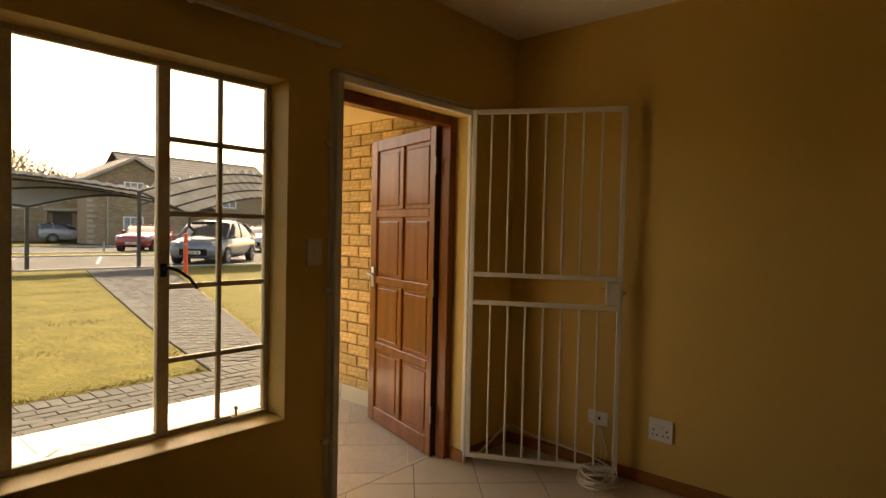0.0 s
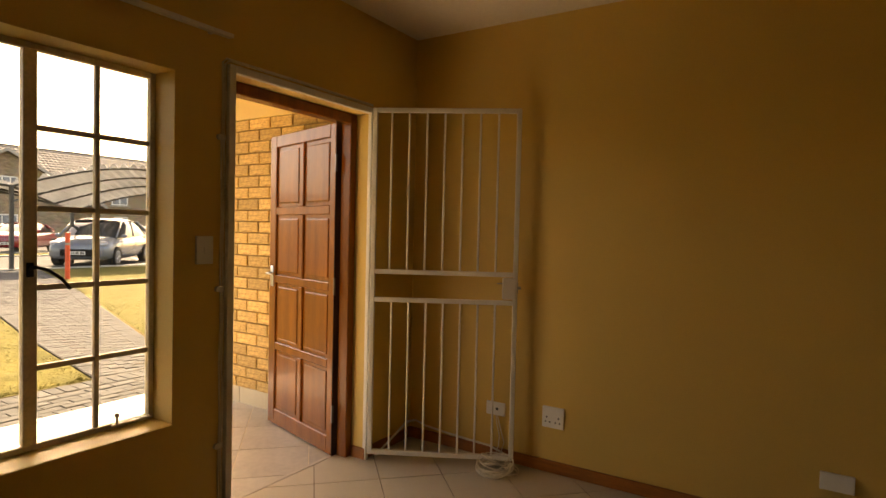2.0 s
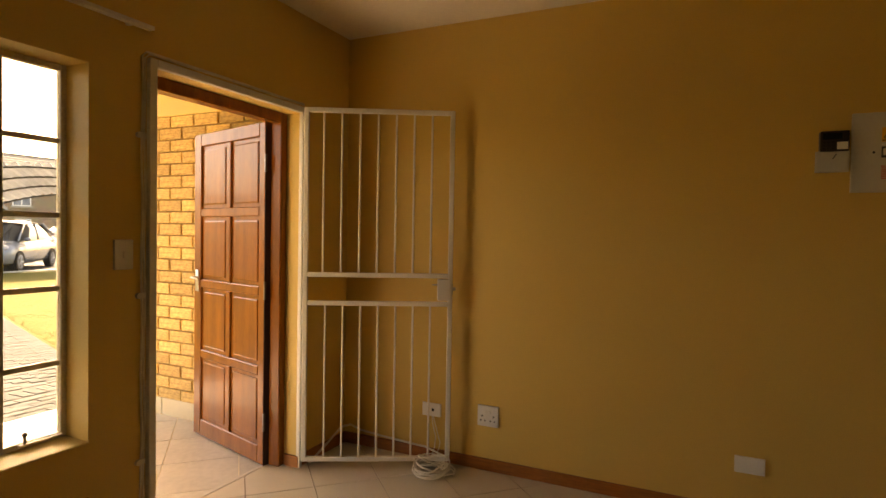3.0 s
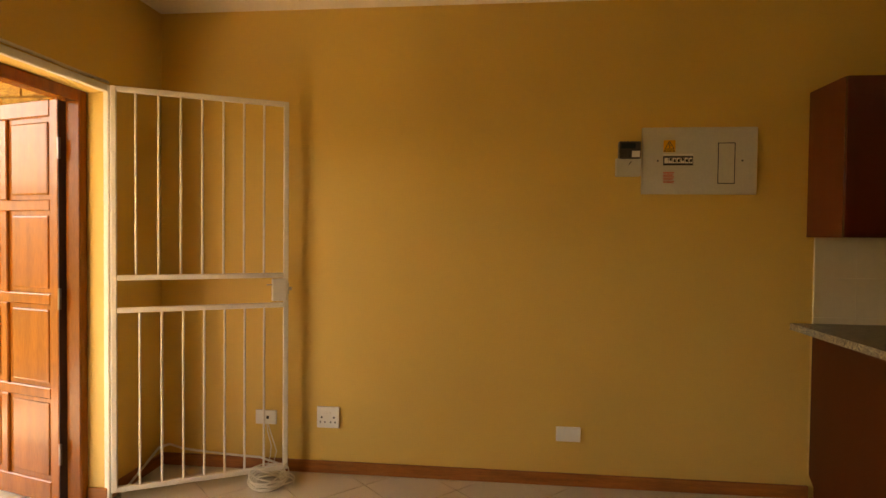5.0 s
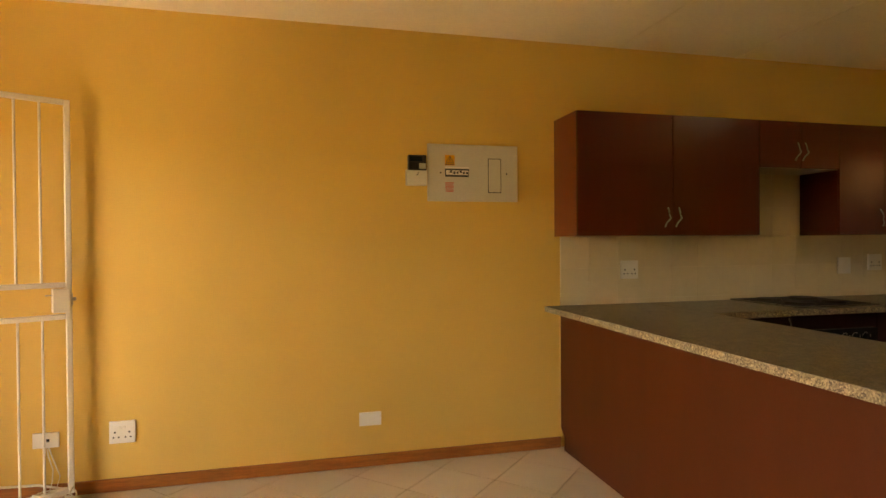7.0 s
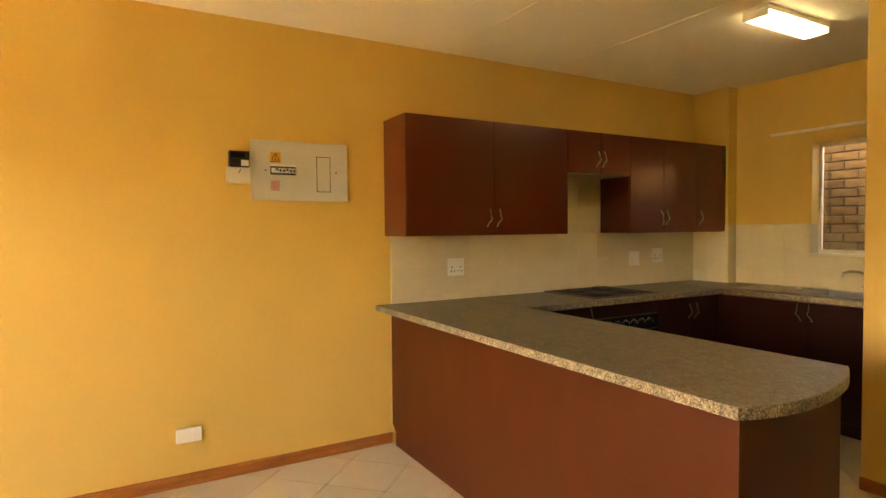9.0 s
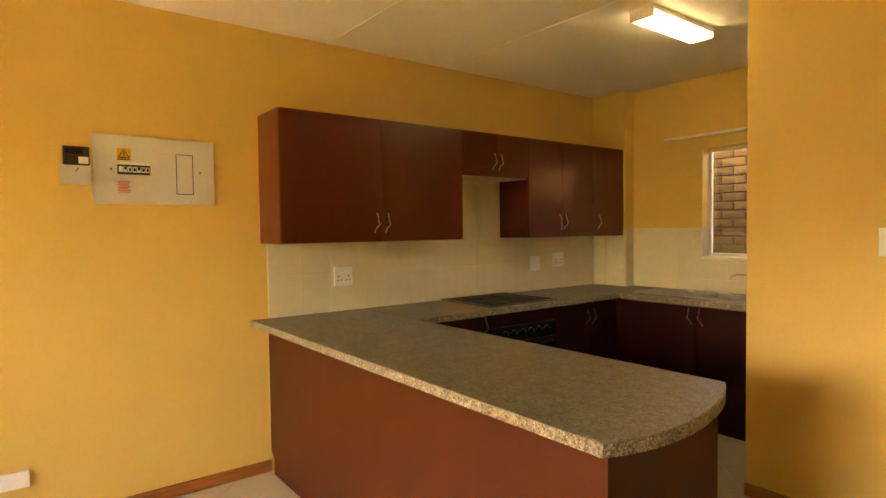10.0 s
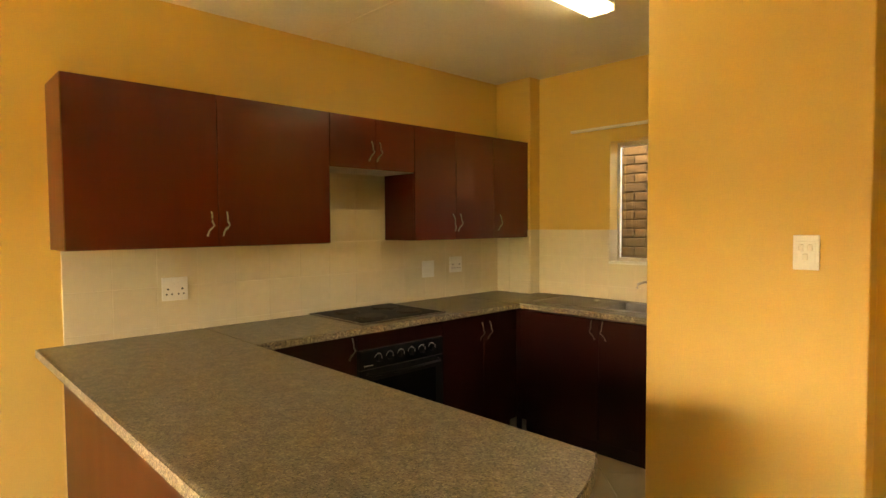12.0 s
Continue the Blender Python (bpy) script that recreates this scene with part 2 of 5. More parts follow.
def finish(bm, name, material, smooth=False):
    bmesh.ops.recalc_face_normals(bm, faces=bm.faces)
    me = bpy.data.meshes.new(name)
    bm.to_mesh(me)
    bm.free()
    if material:
        me.materials.append(material)
    if smooth:
        for f in me.polygons:
            f.use_smooth = True
    return me


def part(name, bm, material, parent=None, label="", smooth=False):
    ob = new(name, finish(bm, name, material, smooth))
    ob.parent = parent
    if label:
        tagged(ob, label)
    return ob


def thing(name, label, category, group="", at=(0, 0, 0), rz=0):
    ob = new(name)
    ob.empty_display_size = 0.1
    ob.matrix_basis = pose(*at, 0, 0, rz)
    return tagged(ob, label, category, group)


def one(name, label, category, bm, material, group="", at=(0, 0, 0), rz=0, smooth=False):
    ob = new(name, finish(bm, name, material, smooth))
    ob.matrix_basis = pose(*at, 0, 0, rz)
    return tagged(ob, label, category, group)


def setting(name, bm, material, label="", category=""):
    ob = new(name, finish(bm, name, material))
    return tagged(ob, label, category, "", "structure")


def B(*boxes, bevel=0.0, seg=1):
    bm = bmesh.new()
    for a, b in boxes:
        slab(bm, a, b, bevel, seg)
    return bm


# ---- dimensions of the flat ----
CEIL = 2.56
WY0, WY1, WZ0, WZ1 = -3.07, -1.664, 0.533, 1.957     # front window opening
DY0, DY1, DTOP = -1.40, -0.465, 2.008                    # front door opening
WT = 0.165                                            # outer wall
KX = 6.62                                              # kitchen end wall
KWY0, KWY1, KWZ0, KWZ1 = -2.05, -0.945, 1.165, 2.015   # kitchen window
SOUTH = -5.2

# ---- walls ----
setting("wall_west", B(((-WT, DY1, 0), (0, 0.0, CEIL)), ((-WT, DY0, DTOP), (0, DY1, CEIL)), ((-WT, WY1, 0), (0, DY0, CEIL)),
                       ((-WT, WY0, 0), (0, WY1, WZ0)), ((-WT, WY0, WZ1), (0, WY1, CEIL)), ((-WT, SOUTH, 0), (0, WY0, CEIL))), M_WALL,
        "yellow painted plaster wall with window and door openings", "wall")
setting("wall_north", B(((-WT, 0.0, 0), (8.0, WT, CEIL))), M_WALL, "long yellow painted plaster wall", "wall")
setting("wall_east", B(((KX, KWY1, 0), (KX + WT, 0, CEIL)), ((KX, -2.56, 0), (KX + WT, KWY0, CEIL)), ((KX, KWY0, 0), (KX + WT, KWY1, KWZ0)),
                       ((KX, KWY0, KWZ1), (KX + WT, KWY1, CEIL)), ((KX, SOUTH, 0), (KX + WT, -2.56, CEIL))), M_WALL, "yellow kitchen end wall with window", "wall")
setting("wall_pier", B(((6.50, -0.335, 0), (KX, 0, CEIL))), M_WALL, "narrow yellow plaster pier in the kitchen corner", "wall")
setting("wall_partition", B(((5.33, -2.66, 0), (5.45, -1.87, CEIL)), ((5.45, -2.66, 0), (KX, -2.55, CEIL)), bevel=0.004), M_WALL, "yellow plaster partition wall beside the kitchen", "wall")
setting("wall_south", B(((-WT, SOUTH - WT, 0), (KX + WT, SOUTH, CEIL))), M_WALL, "plain yellow plaster wall", "wall")
setting("ceiling", B(((-WT, SOUTH - WT, CEIL), (KX + WT, WT, CEIL + 0.12))), M_CEIL, "off-white painted board ceiling", "ceiling")
for x in (3.92, 4.82):
    setting("ceiling_trim", B(((x - 0.012, SOUTH, CEIL - 0.005), (x + 0.012, 0, CEIL)), bevel=0.002), M_STRIP, "thin painted ceiling joint strip", "trim")
setting("floor", B(((-WT, SOUTH, -0.12), (KX, 0.0, -0.006))), M_GROUT, "grout bed of the tiled floor", "floor")
# window reveal lining and sill
setting("window_reveal", B(((-WT, WY1 - 0.004, WZ0), (0.001, WY1, WZ1)), ((-WT, WY0, WZ1 - 0.004), (0.001, WY1 - 0.004, WZ1))), M_REVEAL, "pale yellow painted window reveal", "wall")
setting("window_sill", B(((-WT, WY0, WZ0 - 0.002), (0.012, WY1 - 0.004, WZ0 + 0.006)), bevel=0.003), M_REVEAL, "dull painted plaster window sill", "sill")
setting("door_reveal", B(((-0.088, DY1 - 0.004, 0.071), (0.001, DY1, DTOP)), ((-0.088, DY0, DTOP - 0.004), (0.001, DY1 - 0.004, DTOP)), ((-0.088, DY0, 0), (0.001, DY0 + 0.004, DTOP - 0.004))), M_REVEAL, "pale yellow painted door reveal", "wall")
# skirting boards
setting("baseboard_north", B(((0, -0.016, 0), (3.50, 0, 0.068)), bevel=0.004), M_SKIRT, "varnished brown timber skirting board", "skirting")
setting("baseboard_west", B(((0, DY1, 0), (0.016, -0.016, 0.068)), ((-0.088, DY1 - 0.016, 0), (0.016, DY1 - 0.004, 0.068)), ((0, SOUTH, 0), (0.016, DY0 - 0.05, 0.068)), bevel=0.004), M_SKIRT, "varnished brown timber skirting board", "skirting")
setting("baseboard_partition", B(((5.314, -2.66, 0), (5.33, -1.87, 0.068)), bevel=0.004), M_SKIRT, "varnished brown timber skirting board", "skirting")


# ---- front window ----
def window_front():
    w = tagged(new("window_1"), "grey steel casement window with small panes", "window", "", "structure")
    X0, X1 = -0.158, -0.128
    cols = [WY1 - 0.004, WY1 - 0.026, -1.882, -1.900, -2.093, -2.137, -2.576, -2.620, -2.813, -2.831, WY0 + 0.026, WY0]
    lo, hi = WZ0 + 0.027, WZ1 - 0.028
    part("window_frame", B(((X0, cols[1], WZ0 + 0.006), (X1, cols[0], WZ1 - 0.004)), ((X0, cols[11], WZ0 + 0.006), (X1, cols[10], WZ1 - 0.004)),
                           ((X0, cols[5], lo), (X1 + 0.003, cols[4], hi)), ((X0, cols[7], lo), (X1 + 0.003, cols[6], hi)),
                           ((X0, cols[10], hi), (X1, cols[1], WZ1 - 0.004)), ((X0, cols[10], WZ0 + 0.006), (X1, cols[1], lo)), bevel=0.003), M_FRAME, w)
    zs = (0.826, 1.109, 1.386, 1.667)
    for ya, yb, yc, yd in ((cols[4], cols[3], cols[2], cols[1]), (cols[10], cols[9], cols[8], cols[7])):
        boxes = [((X0 + 0.006, yb, WZ0 + 0.027), (X1 - 0.004, yc, WZ1 - 0.028))]
        for z in zs:
            boxes.append(((X0 + 0.004, ya, z - 0.010), (X1 - 0.006, yd, z + 0.010)))
        part("glazing_bar", B(*boxes, bevel=0.002), M_FRAME, w)
        edges = [WZ0 + 0.027, *zs, WZ1 - 0.028]
        for lo, hi in zip(edges, edges[1:]):
            for p, q in ((ya, yb), (yc, yd)):
                part("pane", B(((-0.146, min(p, q), lo + 0.008), (-0.143, max(p, q), hi - 0.008))), M_GLASS, w).visible_shadow = False
    part("pane", B(((-0.146, cols[6], WZ0 + 0.03), (-0.143, cols[5], WZ1 - 0.03))), M_GLASS, w).visible_shadow = False
    bm = bmesh.new()
    slab(bm, (-0.128, -2.128, 1.148), (-0.118, -2.106, 1.198), 0.002)
    tube(bm, [(-0.121, -2.117, 1.178), (-0.098, -2.107, 1.183), (-0.085, -2.077, 1.173), (-0.081, -2.037, 1.143), (-0.083, -2.007, 1.103)], 0.0065)
    part("handle", bm, M_DARKHOLE, w, "black curved casement handle", True)
    bm = bmesh.new()
    rod(bm, (-0.112, -1.825, WZ0 + 0.026), (-0.112, -1.825, WZ0 + 0.054), 0.006)
    bmesh.ops.create_uvsphere(bm, u_segments=10, v_segments=8, radius=0.010, matrix=Matrix.Translation((-0.112, -1.825, WZ0 + 0.060)))
    slab(bm, (-0.120, -1.845, WZ0 + 0.018), (-0.104, -1.69, WZ0 + 0.027), 0.002)
    part("window_stay", bm, M_FRAME, w, "small metal peg stay")


window_front()


def window_kitchen():
    w = tagged(new("window_2"), "white-framed kitchen window facing a brick wall", "window", "", "structure")
    X0, X1 = KX + 0.098, KX + 0.128
    y0, y1, z0, z1 = KWY0, KWY1, KWZ0, KWZ1
    part("window_frame", B(((X0, y0, z0), (X1, y0 + 0.024, z1)), ((X0, y1 - 0.024, z0), (X1, y1, z1)), ((X0, y0 + 0.024, z1 - 0.03), (X1, y1 - 0.024, z1)),
                           ((X0, y0 + 0.024, z0), (X1, y1 - 0.024, z0 + 0.03)), ((X0, -1.52, z0 + 0.03), (X1, -1.48, z1 - 0.03)), bevel=0.003), M_FRAME, w)
    part("pane", B(((X0 + 0.012, y0 + 0.02, z0 + 0.025), (X0 + 0.015, y1 - 0.02, z1 - 0.025))), M_GLASS, w).visible_shadow = False
    part("window_sill", B(((KX - 0.012, y0, z0 - 0.012), (X0, y1, z0 + 0.006)), bevel=0.003), M_WHITE, w)


window_kitchen()
setting("window_reveal", B(((KX - 0.009, KWY1 - 0.004, KWZ0 + 0.006), (KX + 0.098, KWY1, 1.395))), M_SPLASH, "white tiled lower window reveal", "wall")
setting("window_reveal", B(((KX - 0.001, KWY1 - 0.004, 1.395), (KX + 0.098, KWY1, KWZ1))), M_REVEAL, "pale painted upper window reveal", "wall")


# ---- front door ----
def front_door():
    d = tagged(new("door_1"), "brown-painted timber door frame of the front door", "door frame", "", "structure")
    part("door_frame", B(((-0.165, DY1 - 0.055, 0), (-0.088, DY1 - 0.002, DTOP)), ((-0.165, DY0 + 0.002, 0), (-0.088, DY0 + 0.050, DTOP)), ((-0.165, DY0 + 0.05, DTOP - 0.06), (-0.088, DY1 - 0.055, DTOP)), bevel=0.006), M_DOOR, d)
    part("door_stop", B(((-0.150, DY0 + 0.05, 0), (-0.125, DY0 + 0.063, DTOP - 0.06)), bevel=0.003), M_DOOR, d)
    part("threshold", B(((-0.20, DY0 + 0.05, -0.02), (-0.172, DY1 - 0.062, 0.002)), bevel=0.003), M_TILE_OUT, d)
    W, H, T = 0.82, 1.955, 0.042
    leaf = tagged(new("door_leaf"), "open eight-panel varnished mahogany front door", "door", "", "structure")
    hinge = Vector((-0.170, DY1 - 0.066, 0.0))
    leaf.matrix_basis = Matrix.Translation(hinge) @ pose(0, 0, 0.004, 0, 0, 165)
    st, mid, far = 0.060, 0.050, 0.085
    rails = [0.0, 0.105, 0.508, 0.562, 0.965, 1.019, 1.422, 1.476, H - 0.080, H]
    mc = (st + W - far) / 2
    cols = [(st, mc - mid / 2), (mc + mid / 2, W - far)]
    bm = B(((0, -T / 2, 0), (st, T / 2, H)), ((W - far, -T / 2, 0), (W, T / 2, H)), bevel=0.005)
    for k in range(1, 8, 2):
        slab(bm, (mc - mid / 2, -T / 2, rails[k]), (mc + mid / 2, T / 2, rails[k + 1]), 0.005)
    for k in range(0, 10, 2):
        slab(bm, (st, -T / 2, rails[k]), (W - far, T / 2, rails[k + 1]), 0.005)
    part("door_frame_rails", bm, M_DOOR, leaf)
    # Added strip: paints the shade on the leaf's hinge edge.
    part("hinge_edge", B(((-0.003, -T / 2 + 0.001, 0.001), (0.0005, T / 2 - 0.001, H - 0.001))), M_DOOR_EDGE, leaf, "thin dark strip painted for the shaded hinge edge")
    for k in range(1, 8, 2):
        for a, b in cols:
            z0, z1 = rails[k], rails[k + 1]
            bm = B(((a, -0.007, z0), (b, 0.007, z1)))
            slab(bm, (a + 0.022, -0.014, z0 + 0.022), (b - 0.022, 0.014, z1 - 0.022), 0.010, 2)
            part("panel", bm, M_DOOR, leaf)
    bm = B(((W - 0.065, T / 2, 0.94), (W - 0.025, T / 2 + 0.006, 1.08)), bevel=0.002)
    slab(bm, (W - 0.065, -T / 2 - 0.006, 0.94), (W - 0.025, -T / 2, 1.08), 0.002)
    for s in (1, -1):
        tube(bm, [(W - 0.045, s * 0.025, 1.03), (W - 0.045, s * 0.06, 1.03), (W - 0.06, s * 0.07, 1.03), (W - 0.15, s * 0.07, 1.028)], 0.008)
    slab(bm, (W - 0.001, -0.012, 0.93), (W + 0.002, 0.012, 1.09))
    part("door_handle", bm, M_CHROME, leaf, "steel lever handle with plate", True)
    for z in (0.25, 1.0, 1.72):
        bm = bmesh.new()
        rod(bm, (-0.008, T / 2, z - 0.05), (-0.008, T / 2, z + 0.05), 0.007)
        part("hinge", bm, M_HANDLE, leaf)


front_door()


# ---- security gate ----
def gate():
    setting("door_trim", B(((0.0, DY1 - 0.012, 0.0), (0.026, DY1 + 0.012, DTOP + 0.030)), ((0.0, DY0 - 0.03, 0.0), (0.026, DY0 + 0.004, DTOP + 0.030)),
                           ((0.0, DY0 + 0.004, DTOP - 0.004), (0.026, DY1 - 0.012, DTOP + 0.030)), bevel=0.003), M_WHITE, "white steel frame of the security gate", "gate frame")
    g = thing("security_gate", "open white steel security gate with vertical bars", "gate", at=(0.036, DY1 - 0.008, 0.0), rz=28.0)
    W, Z0, Z1, s = 0.84, 0.045, 2.035, 0.026
    part("gate_frame", B(((0, -s / 2, Z0), (s, s / 2, Z1)), ((W - s, -s / 2, Z0), (W, s / 2, Z1)), ((s, -s / 2, Z0), (W - s, s / 2, Z0 + s)), ((s, -s / 2, Z1 - s), (W - s, s / 2, Z1)),
                         ((s, -s / 2, 1.09), (W - s, s / 2, 1.09 + s)), ((s, -s / 2, 0.93), (W - s, s / 2, 0.93 + s)), bevel=0.003), M_WHITE, g)
    for z0, z1 in ((Z0 + s, 0.93), (1.09 + s, Z1 - s)):
        for k in range(7):
            x = s + (W - 2 * s) * (k + 1) / 8 - (0.016 * (1 - k / 7) if z0 > 1 else 0)
            bm = bmesh.new()
            rod(bm, (x, 0, z0 - 0.002), (x, 0, z1 + 0.002), 0.006, 10)
            part("bar", bm, M_WHITE, g)
    bm = B(((W - 0.085, -0.022, 0.965), (W - 0.008, 0.022, 1.085)), bevel=0.004)
    part("lock_box", bm, M_WHITE, g, "white welded lock box")
    bm = bmesh.new()
    rod(bm, (W - 0.006, 0, 1.03), (W + 0.018, 0, 1.03), 0.009)
    slab(bm, (W - 0.004, -0.014, 1.0), (W + 0.003, 0.014, 1.06))
    part("bolt", bm, M_CHROME, g)
    bm = bmesh.new()
    rod(bm, (W - 0.085, -0.028, 1.055), (W - 0.115, -0.03, 1.055), 0.003)
    part("key", bm, M_CHROME, g)


gate()


# ---- wall fittings ----
def facing(wall):
    """The pose that turns a fitting's front (its local -y) into the room: n north wall, w west wall, e partition."""
    return {"n": 0, "w": 90, "e": -90}[wall]


def outlet(name, label, at, wall, w=0.125, h=0.118, switches=2, sockets=2, cat="socket"):
    o = thing(name, label, cat, at=at, rz=facing(wall))
    part("cover_plate", B(((-w / 2, -0.012, -h / 2), (w / 2, 0, h / 2)), bevel=0.003, seg=2), M_PLASTIC, o)
    if sockets:
        for k in range(sockets):
            cx = (k - (sockets - 1) / 2) * w * 0.46
            sx = -1 if k == 0 else 1
            for q, z, r in ((sx * 0.006, 0.0, 0.0052), (-0.0125, -0.026, 0.0044), (0.0125, -0.026, 0.0044)):
                bm = bmesh.new()
                rod(bm, (cx + q, -0.0115, z), (cx + q, -0.0135, z), r, 10)
                part("pin_hole", bm, M_DARKHOLE, o)
    for k in range(switches):
        cx = (k - (switches - 1) / 2) * 0.021
        bm = B(((cx - 0.007, -0.017, 0.016), (cx + 0.007, -0.012, 0.032)), bevel=0.002)
        part("rocker", bm, M_PLASTIC, o)
    return o


outlet("double_socket", "white double wall socket above the skirting", (0.982, 0, 0.312), "n")
outlet("blank_plate", "white blank wall plate above the skirting", (2.293, 0, 0.277), "n", 0.128, 0.078, 0, 0, "wall plate")
outlet("double_socket", "white double wall socket on the splash tiles", (3.985, -0.009, 1.12), "n")
outlet("isolator_switch", "white isolator switch on the splash tiles", (5.725, -0.009, 1.12), "n", 0.11, 0.118, 1, 0, "switch")
outlet("double_socket", "white double wall socket beside the isolator", (6.005, -0.009, 1.14), "n")
tp = outlet("telephone_point", "white telephone point with a cable plugged in", (0.625, 0, 0.298), "n", 0.12, 0.078, 0, 0, "telephone point")
part("jack", B(((0.004, -0.0135, -0.008), (0.018, -0.0115, 0.008))), M_DARKHOLE, tp)
sw = outlet("light_switch", "white light switch plate beside the front door", (0.0, -1.532, 1.238), "w", 0.078, 0.118, 0, 0, "switch")
part("rocker", B(((-0.008, -0.017, -0.014), (0.008, -0.012, 0.014)), bevel=0.002), M_PLASTIC, sw)
s3 = outlet("light_switch", "white three-lever light switch on the partition wall", (5.33, -2.473, 1.327), "e", 0.082, 0.125, 0, 0, "switch")
part("switch_panel", B(((-0.030, -0.015, -0.042), (0.030, -0.012, 0.040)), bevel=0.001), M_PLASTIC, s3)
for dx, dz in ((-0.014, 0.018), (0.014, 0.018), (0.0, -0.016)):
    part("rocker", B(((dx - 0.008, -0.020, dz - 0.012), (dx + 0.008, -0.015, dz + 0.012)), bevel=0.002), M_WHITE, s3)


def words(text, size, material, parent, at, name="lettering"):
    c = bpy.data.curves.new(name, "FONT")
    c.body = text
    c.size = size
    c.extrude = 0.0002
    c.align_x = "CENTER"
    ob = new(name, c)
    c.materials.append(material)
    ob.parent = parent
    ob.matrix_basis = Matrix.Translation(at) @ pose(0, 0, 0, 90)
    return ob


def board():
    o = thing("distribution_board", "cream steel distribution board cover with stickers", "distribution board", at=(2.93, 0, 1.724))
    part("cover", B(((-0.285, -0.014, -0.172), (0.285, 0, 0.172)), bevel=0.004, seg=2), M_GREYMETAL, o)
    bm = B(((0.092, -0.0152, -0.118), (0.096, -0.014, 0.092)), ((0.173, -0.0152, -0.118), (0.177, -0.014, 0.092)), ((0.096, -0.0152, 0.088), (0.173, -0.014, 0.092)), ((0.096, -0.0152, -0.118), (0.173, -0.014, -0.114)))
    part("door_gap", bm, M_DARKHOLE, o)
    part("hatch_door", B(((0.096, -0.0160, -0.114), (0.173, -0.014, 0.088)), bevel=0.001), M_GREYMETAL, o)
    for x in (-0.205, 0.212):
        bm = bmesh.new()
        rod(bm, (x, -0.014, 0), (x, -0.0165, 0), 0.005, 10)
        part("screw", bm, M_DARKHOLE, o)
    part("breaker_slot", B(((-0.178, -0.0155, -0.024), (-0.030, -0.014, 0.024)), bevel=0.0), M_DARKHOLE, o)
    for k in range(7):
        x = -0.172 + k * 0.0200
        b = part("breaker", B(((x, -0.020, -0.013), (x + 0.0175, -0.0155, 0.015)), bevel=0.0008), M_PLASTIC, o)
        lift = 0.006 if k in (1, 4) else 0.0
        part("toggle", B(((x + 0.004, -0.026, -0.007 + lift), (x + 0.0135, -0.020, 0.007 + lift)), bevel=0.0008), M_BLACK if k else M_PLASTIC, b)
    part("circuit_label", B(((-0.178, -0.0152, 0.027), (-0.030, -0.0142, 0.036))), M_PLASTIC, o)
    part("warning_sticker", B(((-0.178, -0.0150, 0.044), (-0.118, -0.014, 0.106))), M_STICK_O, o, "orange warning sticker with triangle")
    bm = bmesh.new()
    for a, b in (((-0.171, 0.060), (-0.148, 0.100)), ((-0.148, 0.100), (-0.125, 0.060)), ((-0.125, 0.060), (-0.171, 0.060)), ((-0.145, 0.092), (-0.151, 0.078)), ((-0.151, 0.078), (-0.144, 0.077)), ((-0.144, 0.077), (-0.149, 0.064))):
        rod(bm, (a[0], -0.0152, a[1]), (b[0], -0.0152, b[1]), 0.0018, 6)
    for k in range(4):
        slab(bm, (-0.176 + k * 0.0145, -0.0154, 0.047), (-0.165 + k * 0.0145, -0.0150, 0.053))
    part("triangle_sign", bm, M_METER, o)
    bm = bmesh.new()
    for k in range(8):
        slab(bm, (-0.178 + 0.003 * (k % 2), -0.0150, -0.058 - k * 0.0075), (-0.122 - 0.004 * (k % 3), -0.014, -0.062 - k * 0.0075))
    part("red_notice", bm, M_STICK_R, o, "red printed notice sticker")
    m = thing("electricity_meter", "small prepaid electricity meter with dark display", "meter", at=(2.575, 0, 1.735))
    part("meter_base", B(((-0.062, -0.035, -0.092), (0.062, 0, 0.0)), bevel=0.004, seg=2), M_GREYMETAL, m)
    part("meter_body", B(((-0.050, -0.048, -0.004), (0.058, 0, 0.086)), bevel=0.006, seg=2), M_METER, m)
    part("display", B(((-0.042, -0.0495, 0.048), (0.030, -0.048, 0.076))), M_DARKGLASS, m)
    part("meter_label", B(((0.012, -0.0498, 0.004), (0.052, -0.048, 0.036))), M_PLASTIC, m)
    bm = bmesh.new()
    for r in range(3):
        for c in range(3):
            slab(bm, (-0.042 + c * 0.016, -0.051, 0.004 + r * 0.013), (-0.030 + c * 0.016, -0.048, 0.013 + r * 0.013))
    part("keypad", bm, M_HOB, m)
    bm = bmesh.new()
    rod(bm, (0.0, -0.036, -0.035), (0.012, -0.036, -0.015), 0.002)
    part("seal_wire", bm, M_DARKHOLE, m)


board()


